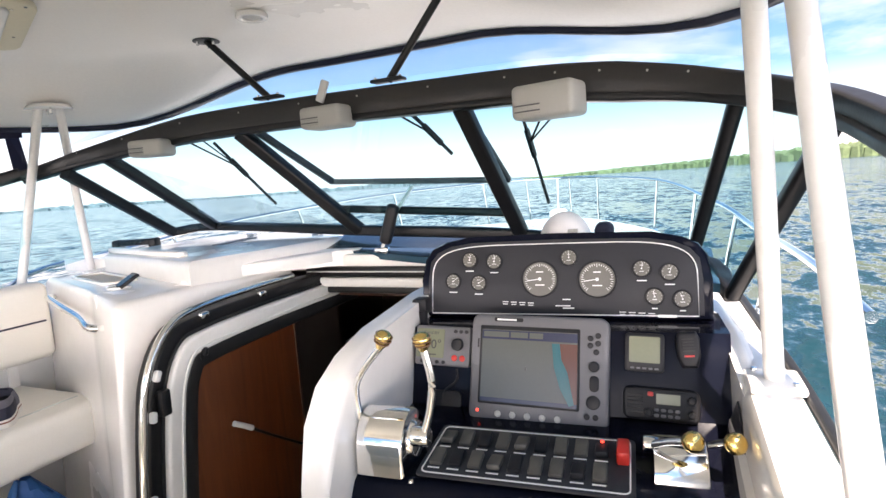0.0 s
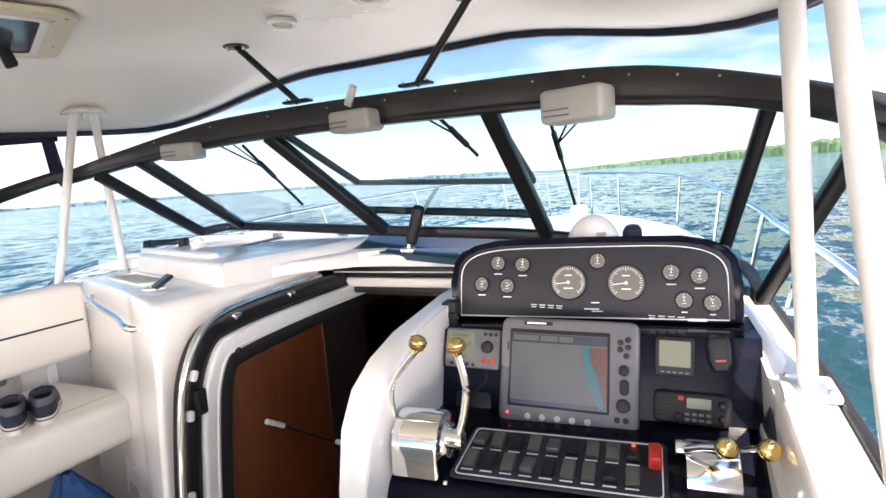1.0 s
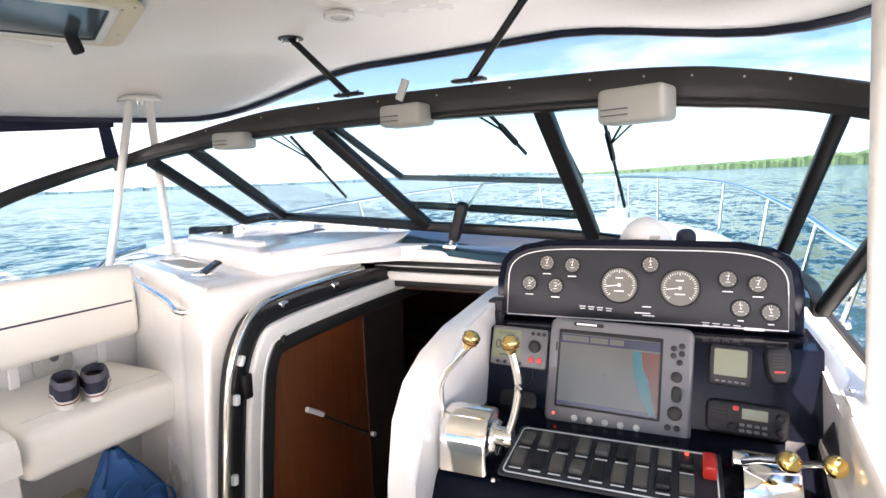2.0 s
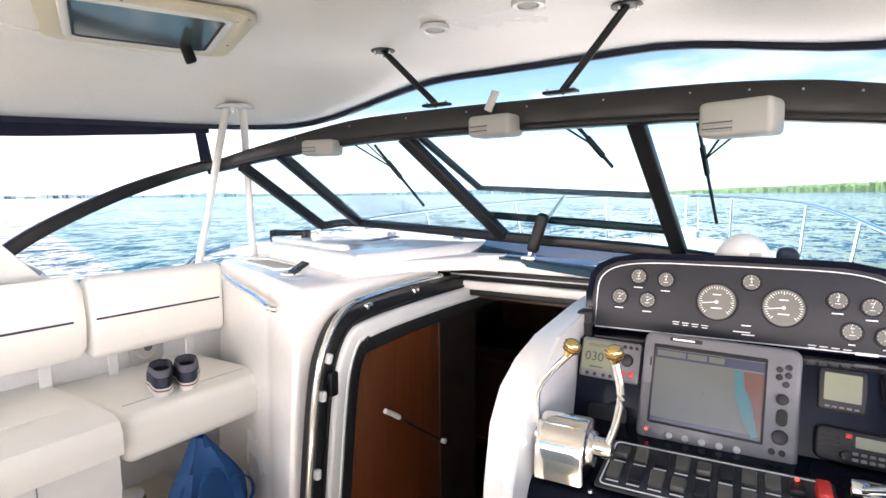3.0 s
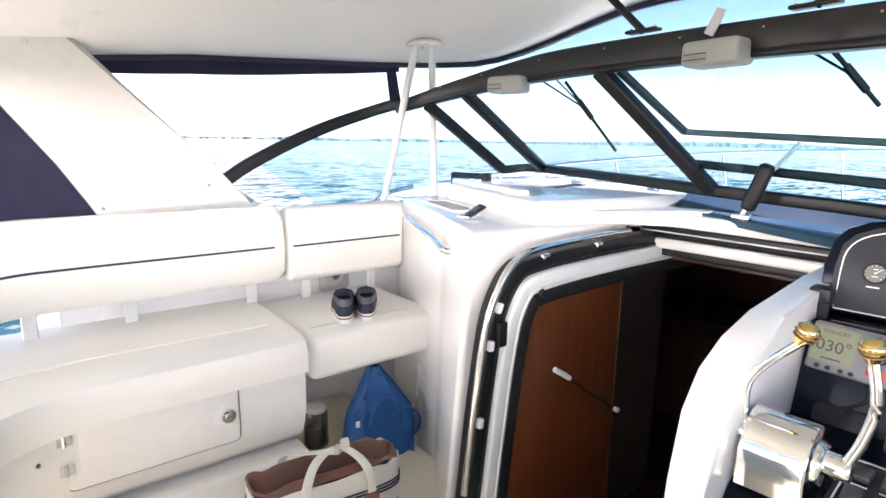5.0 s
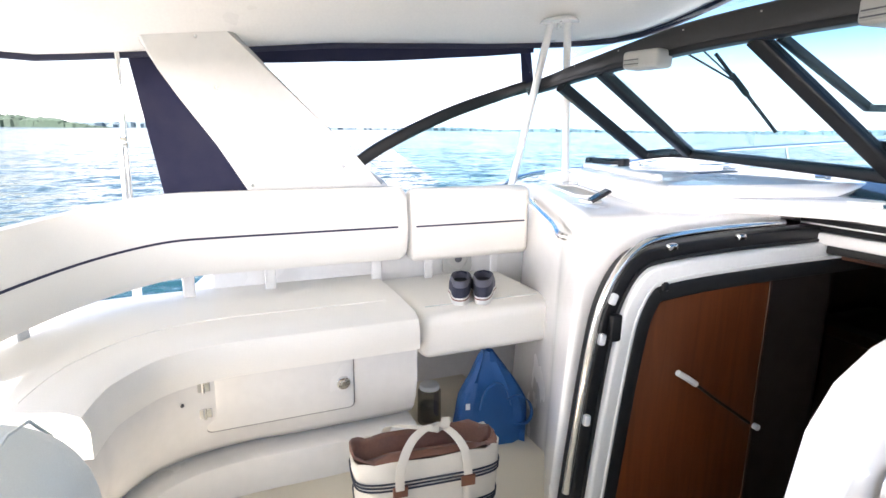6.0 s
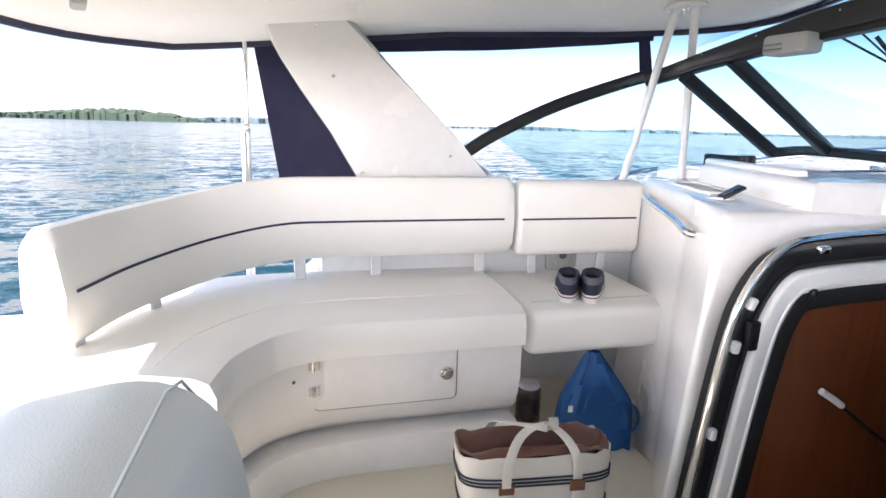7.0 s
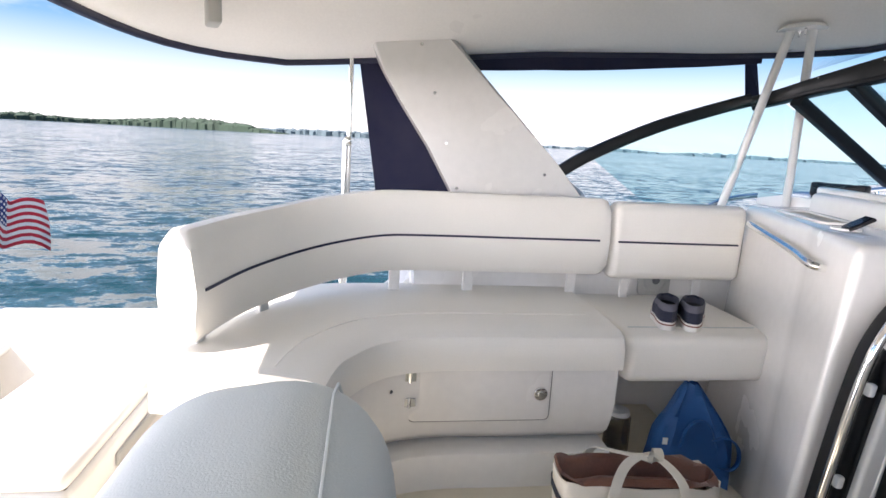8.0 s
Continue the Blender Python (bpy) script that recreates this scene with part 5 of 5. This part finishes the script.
# moulded panel step in the hardtop
b2 = sweep(curve_pts([(-2.35, 0.95, roof_z(-2.35, 0.95) - 0.002), (-2.36, 0.1, roof_z(-2.36, 0.1) - 0.002), (-2.25, -0.12, roof_z(-2.25, -0.12) - 0.002), (-1.4, -0.2, roof_z(-1.4, -0.2) - 0.002)], 6), rect(0.03, 0.012, 0.004))
solo("ceiling_moulding", b2, LINER, "raised moulding line in the hardtop liner", kind="structure")

# canvas at the hardtop edge
port_edge = sorted([p for p in EDGE if p.x < -2.5 and -0.5 < p.y < 1.55], key=lambda p: p.y)
b2 = sheet([[p + Vector((0.004, 0, 0.0)) for p in port_edge], [p + Vector((0.0, 0, -0.05 - 0.04 * math.sin(math.pi * i / max(1, len(port_edge) - 1)))) for i, p in enumerate(port_edge)]], 0.006)
solo("canvas_valance", b2, NAVY, "navy canvas valance along the hardtop edge", "canvas")
b2 = sheet([[(-2.87, 1.42, 1.93), (-2.87, 1.485, 1.93)], [(-2.74, 1.37, 1.67), (-2.72, 1.43, 1.69)]], 0.006)
solo("canvas_strap", b2, NAVY, "navy canvas strap between hardtop and windscreen", "canvas")
front_edge = sorted([p for p in EDGE if p.y > 1.35], key=lambda p: p.x)
lowr = []
for p in front_edge:
    q = min(hi_part, key=lambda h: abs(h.x - p.x) if h.y > 0.9 else 9)
    lowr.append(q + Vector((0, 0.01, 0.06)))
b2 = sheet([[p + Vector((0, 0, -0.01)) for p in front_edge], lowr])
cv = solo("clear_vinyl_panel", b2, VINYLW, "clear vinyl panel between hardtop and windscreen", "panel")
cv.visible_shadow = False
for p in ((-2.776, -0.206, 1.616), (-2.776, -0.139, 1.385), (-2.776, -0.076, 1.171), (-2.776, -0.277, 1.832), (-2.776, 0.365, 1.256)):
    solo("snap_stud", cyl(0.009, 0.007, 0.005, 10, frame_m(p, (0, 1, 0), (1, 0, 0))), CHROME, "chrome canvas snap on the white arch", "snap", group="arch snaps")
pl = thing("awning_pole", "stainless awning pole standing on the gunwale", "pole")
part("tube", tube([(-2.90, -0.615, 0.44), (-2.90, -0.60, 1.80)], 0.012, 12), CHROME, pl)
part("sleeve", tube([(-2.898, -0.632, 0.44), (-2.898, -0.62, 1.37)], 0.017, 12), CHROME, pl)
part("clamp", rbox(0.05, 0.04, 0.05, 0.01, 2, m=Matrix.Translation((-2.895, -0.61, 1.37))), CHROME, pl)
part("top_eye", rbox(0.05, 0.03, 0.03, 0.008, 2, m=Matrix.Translation((-2.90, -0.60, 1.80))), CHROME, pl)

# ---- bow rail ----
rail = thing("bow_rail", "stainless steel bow rail round the foredeck", "rail")
rp = [(-2.92, 1.25, 0.98), (-2.96, 1.5, 1.16), (-2.97, 2.2, 1.225), (-2.9, 3.1, 1.32), (-2.55, 5.0, 1.42), (-1.85, 6.5, 1.46), (-1.25, 6.97, 1.46), (-0.7, 6.6, 1.45), (0.12, 5.2, 1.39), (0.50, 3.4, 1.27), (0.60, 2.5, 1.205), (0.63, 1.5, 1.20), (0.635, 0.95, 1.17)]
RP = curve_pts(rp, 6)
part("top_rail", tube(RP, 0.014, 10), CHROME, rail)
for i in (14, 20, 24, 29, 33, 39, 43, 48, 52, 57, 63):
    p = RP[i]
    q = Vector((p.x * 0.97 - 0.03, p.y + 0.12, 0.90))
    st = part("stanchion", tube([p, q], 0.011, 8), CHROME, rail)
    part("foot", cyl(0.035, 0.03, 0.02, 12, Matrix.Translation((q.x, q.y, 0.90))), CHROME, st)
part("mid_rail", tube([p - Vector((0, 0, 0.16)) for p in RP[4:18]], 0.009, 8), CHROME, rail)
wl = thing("anchor_roller", "white anchor windlass on the bow", "windlass")
part("body", rbox(0.18, 0.26, 0.16, 0.04, 3, m=Matrix.Translation((-1.0, 6.2, 1.02))), GEL, wl)
part("mast_light", tube([(-1.05, 6.45, 0.95), (-1.05, 6.45, 1.45)], 0.008, 8), PAINTW, wl)

# ---- stern ----
lg = thing("stern_locker", "white gelcoat stern locker with recessed handle", "locker")
part("body", rbox(1.05, 0.40, 0.34, 0.04, 4, m=Matrix.Translation((-2.06, -1.49, 0.25))), GEL, lg)
part("lid", rbox(1.07, 0.42, 0.07, 0.03, 4, m=Matrix.Translation((-2.06, -1.495, 0.445))), GEL, lg, "white rounded lid")
part("gasket", rbox(1.03, 0.385, 0.012, 0.004, 1, m=Matrix.Translation((-2.06, -1.49, 0.415))), RUBBER, lg, "dark lid gasket")
part("handle", rbox(0.36, 0.014, 0.045, 0.02, 3, m=Matrix.Translation((-2.0, -1.286, 0.33))), LGREY, lg, "grey recessed handle")
part("toe_line", rbox(1.04, 0.008, 0.012, 0.002, 1, m=Matrix.Translation((-2.06, -1.287, 0.19))), PIPE, lg, "dark line along the foot")
for x in (-2.6, -2.25, -1.9, -1.2):
    solo("stern_latch", rbox(0.07, 0.03, 0.014, 0.005, 2, m=Matrix.Translation((x, -2.125, 0.445))), CHROME, "small stainless latch on the transom cap", "latch", group="transom latches")
b2 = tube([(-2.70, -2.085, 0.395), (0.35, -2.085, 0.395)], 0.028, 12)
solo("stern_tube", b2, PAINTW, "white grab tube along the transom", "rail")
solo("stern_joint", rbox(3.0, 0.014, 0.006, 0.002, 1, m=Matrix.Translation((-1.2, -2.15, 0.441))), RUBBER, "grey rubber joint along the transom cap", "strip")
fg = thing("flag", "striped national flag on a short staff at the stern", "flag")
part("staff", tube([(-2.95, -2.30, 0.42), (-3.215, -2.50, 1.06)], 0.012, 10), STAFFW, fg, "teak flagstaff")
F0 = Matrix.Translation((-3.20, -2.485, 1.01))


def flag_pt(u, v):
    return F0 @ Vector((-0.44 * u - 0.04 * v, 0.03 * math.sin(7 * u + 2 * v) + 0.06 * u, -0.28 * v - 0.10 * u + 0.02 * math.sin(9 * u + 2 * v)))


for k in range(13):
    u0 = 0.42 if k < 7 else 0.0
    rows = [[flag_pt(u0 + (1 - u0) * i / 10, (k + j) / 13) for i in range(11)] for j in range(2)]
    part("stripe", sheet(rows, 0.002), REDC if k % 2 == 0 else WHITEC, fg, "red stripe" if k % 2 == 0 else "white stripe")
cn = part("canton", sheet([[flag_pt(0.42 * i / 6, 7 / 13 * j / 4) for i in range(7)] for j in range(5)], 0.002), BLUEC, fg, "blue field")
b2 = None
for j in range(5):
    for i in range(6):
        p = flag_pt(0.42 * (i + 0.5) / 6, 7 / 13 * (j + 0.5) / 5)
        b2 = rbox(0.010, 0.010, 0.012, 0, m=Matrix.Translation(p) @ pose(0, 0, 0, 0, 45), bm=b2)
part("stars", b2, WHITEC, cn, "white stars")

# ---- loose things ----
def shoe(m):
    s = thing("shoe", "navy and grey slip-on boat shoe with white sole", "shoe", m, group="pair of shoes")
    L_ = 0.285
    ol = []
    for k in range(24):
        a = 2 * math.pi * k / 24
        w = 0.050 if math.sin(a) > 0 else 0.040
        ol.append((w * math.copysign(abs(math.cos(a)) ** 0.7, math.cos(a)) * (1 - 0.06 * max(0, -math.sin(a))), L_ / 2 * math.copysign(abs(math.sin(a)) ** 0.85, math.sin(a))))
    part("sole", plate([(x * 1.07, y * 1.035) for x, y in ol], 0.028, 0.004), SOLE, s, "white rubber sole")
    part("sole_band", plate([(x * 1.08, y * 1.042) for x, y in ol], 0.005, 0, pose(0, 0, 0.017)), RUST, s, "brown sole band")
    rows = []
    for h, sx, sy, dy in ((0.022, 1.0, 1.0, 0), (0.050, 0.99, 0.99, 0), (0.066, 0.95, 0.90, -0.012), (0.080, 0.88, 0.70, -0.034), (0.090, 0.82, 0.62, -0.040), (0.066, 0.72, 0.56, -0.042)):
        row = []
        for k in range(25):
            x, y = ol[k % 24]
            toe = max(0, y / (L_ / 2)) if h < 0.075 else 0
            row.append((x * sx, y * sy + dy, h * (1 - 0.25 * toe * (h > 0.03))))
        rows.append(row)
    part("upper", sheet(rows, 0.003), GREYSH, s, "grey textile upper")
    part("heel_counter", sheet([[(x * 1.02, y * 1.012, z) for x, y, z in r[12:25]] for r in rows[:3]], 0.003), NAVYSH, s, "navy heel")
    part("tongue", sheet([[(-0.022 + 0.044 * i / 4, 0.10 - 0.085 * j / 4, 0.062 + 0.030 * (j / 4) + 0.008 * math.sin(math.pi * i / 4)) for i in range(5)] for j in range(5)], 0.004), NAVYSH, s, "navy tongue")
    part("insole", plate([(x * 0.74, y * 0.57 - 0.042) for x, y in ol], 0.004, 0, pose(0, 0, 0.060)), BTN, s, "dark insole")
    return s


shoe(pose(-2.20, 0.765, 0.696, 0, 0, 63) @ Matrix.Diagonal((1.1, 1.06, 1.15, 1)))
shoe(pose(-2.175, 0.868, 0.696, 0, 0, 60) @ Matrix.Diagonal((1.1, 1.06, 1.15, 1)))


def bag_body(w, d, h, taper, bulge, n=24, levels=8):
    rows = []
    for j in range(levels + 1):
        t = j / levels
        ww, dd = w / 2 * (1 + taper * t), d / 2 * (1 + bulge * math.sin(math.pi * t))
        rows.append([(ww * math.copysign(abs(math.cos(2 * math.pi * k / n)) ** 0.45, math.cos(2 * math.pi * k / n)), dd * math.copysign(abs(math.sin(2 * math.pi * k / n)) ** 0.45, math.sin(2 * math.pi * k / n)) * (1 if t < 0.9 else 0.9),
                      h * t + 0.006 * math.sin(3 * k + j)) for k in range(n + 1)])
    return rows


tt = thing("tote_bag", "striped canvas tote bag with brown lining on the sole", "bag", pose(-1.54, 0.335, 0.08, 0, 0, 84) @ Matrix.Diagonal((0.96, 1.0, 0.85, 1)))
rows = bag_body(0.46, 0.20, 0.40, 0.13, 0.15)
b2 = sheet(rows, 0.004)
b2.faces.new([b2.verts.new(p) for p in rows[0][:-1]])
part("body", b2, CANVAS, tt, "natural canvas body")
for z in (0.305, 0.318, 0.331, 0.185, 0.197, 0.209, 0.08, 0.092):
    t = z / 0.40
    ww, dd = 0.23 * (1 + 0.13 * t), 0.10 * (1 + 0.15 * math.sin(math.pi * t))
    ln = [(1.012 * ww * math.copysign(abs(math.cos(2 * math.pi * k / 40)) ** 0.45, math.cos(2 * math.pi * k / 40)), 1.03 * dd * math.copysign(abs(math.sin(2 * math.pi * k / 40)) ** 0.45, math.sin(2 * math.pi * k / 40)), z) for k in range(40)]
    part("stripe", sweep(ln, rect(0.003, 0.006), closed=True), STRIPE, tt, "navy stripe")
lin = []
for j in range(5):
    s = 1 - 0.24 * j
    lin.append([(x * (1.0 - 0.02 * j), y * s, 0.405 + 0.012 * math.sin(5 * x * 9 + j) - 0.045 * (j / 4) ** 0.6 + 0.03 * math.sin(j)) for x, y, z in rows[-1]])
part("lining", sheet(lin, 0.002), LINING, tt, "brown satin lining")
for sy in (-1, 1):
    hp = curve_pts([(-0.11, sy * 0.112, 0.05), (-0.115, sy * 0.122, 0.25), (-0.11, sy * 0.118, 0.40), (-0.04, sy * 0.03, 0.452), (0.06, -sy * 0.01, 0.455), (0.11, sy * 0.10, 0.42), (0.118, sy * 0.122, 0.25), (0.11, sy * 0.112, 0.05)], 6)
    part("handle", sweep(hp, rect(0.004, 0.030, 0.001), up=(1, 0, 0.02)), CANVAS, tt, "canvas strap")
    for x in (-0.115, 0.117):
        part("leather_patch", rbox(0.05, 0.006, 0.045, 0.002, 1, m=pose(x, sy * 0.124, 0.305)), LEATHER, tt, "brown leather patch")

bb = thing("blue_bag", "blue woven shopping bag standing under the seat", "bag", pose(-2.04, 0.84, 0.08, 0, 0, 78) @ Matrix.Diagonal((1.0, 1.0, 0.85, 1)))
rows = []
for j in range(10):
    t = j / 9
    w_ = 0.165 * (1 - 0.10 * t) if t < 0.4 else 0.165 * 0.96 * (1 - ((t - 0.4) / 0.6) ** 1.1 * 0.84)
    d_ = 0.12 * (1 - 0.85 * t)
    rows.append([(w_ * math.copysign(abs(math.cos(2 * math.pi * k / 24)) ** 0.5, math.cos(2 * math.pi * k / 24)) + 0.015 * math.sin(4 * t), d_ * math.copysign(abs(math.sin(2 * math.pi * k / 24)) ** 0.6, math.sin(2 * math.pi * k / 24)) + 0.013 * math.sin(k % 24 * 1.7 + 5 * t) * (1 - 0.5 * t) + 0.008 * math.sin(k % 24 * 2.9 - 9 * t), 0.47 * t) for k in range(25)])
part("body", sheet(rows + [[(x * 0.96, y * 0.96, z) for x, y, z in r] for r in rows[::-1]]), BLUEB, bb)
for hp in ([(-0.07, -0.112, 0.20), (-0.045, -0.100, 0.29), (0.005, -0.085, 0.325), (0.05, -0.095, 0.30), (0.075, -0.110, 0.21)],
           [(0.05, -0.118, 0.25), (0.10, -0.120, 0.27), (0.155, -0.105, 0.22), (0.175, -0.09, 0.14), (0.15, -0.10, 0.10), (0.09, -0.125, 0.11)]):
    part("strap", sweep(curve_pts(hp, 6), rect(0.006, 0.026, 0.002), up=(0, -1, 0.3)), BLUEB, bb, "blue webbing strap")
part("tag", rbox(0.02, 0.003, 0.035, 0.001, 1, m=pose(-0.115, -0.075, 0.20)), WHITEP, bb, "small white tag")
jr = thing("glass_jar", "clear lidded glass jar under the seat", "jar", pose(-2.22, 0.62, 0.08) @ Matrix.Diagonal((0.88, 0.88, 0.9, 1)))
part("glass", cyl(0.065, 0.062, 0.19, 24, bev=0.012), glass_mat("jar_glass", (0.55, 0.53, 0.50), 0.12), jr)
part("lid", cyl(0.055, 0.052, 0.025, 24, pose(0, 0, 0.19), bev=0.004), ALU, jr)
part("contents", cyl(0.045, 0.05, 0.10, 14, pose(0, 0, 0.008), bev=0.01), mat("jar_contents", (0.16, 0.14, 0.12), 0.6), jr, "dark contents")
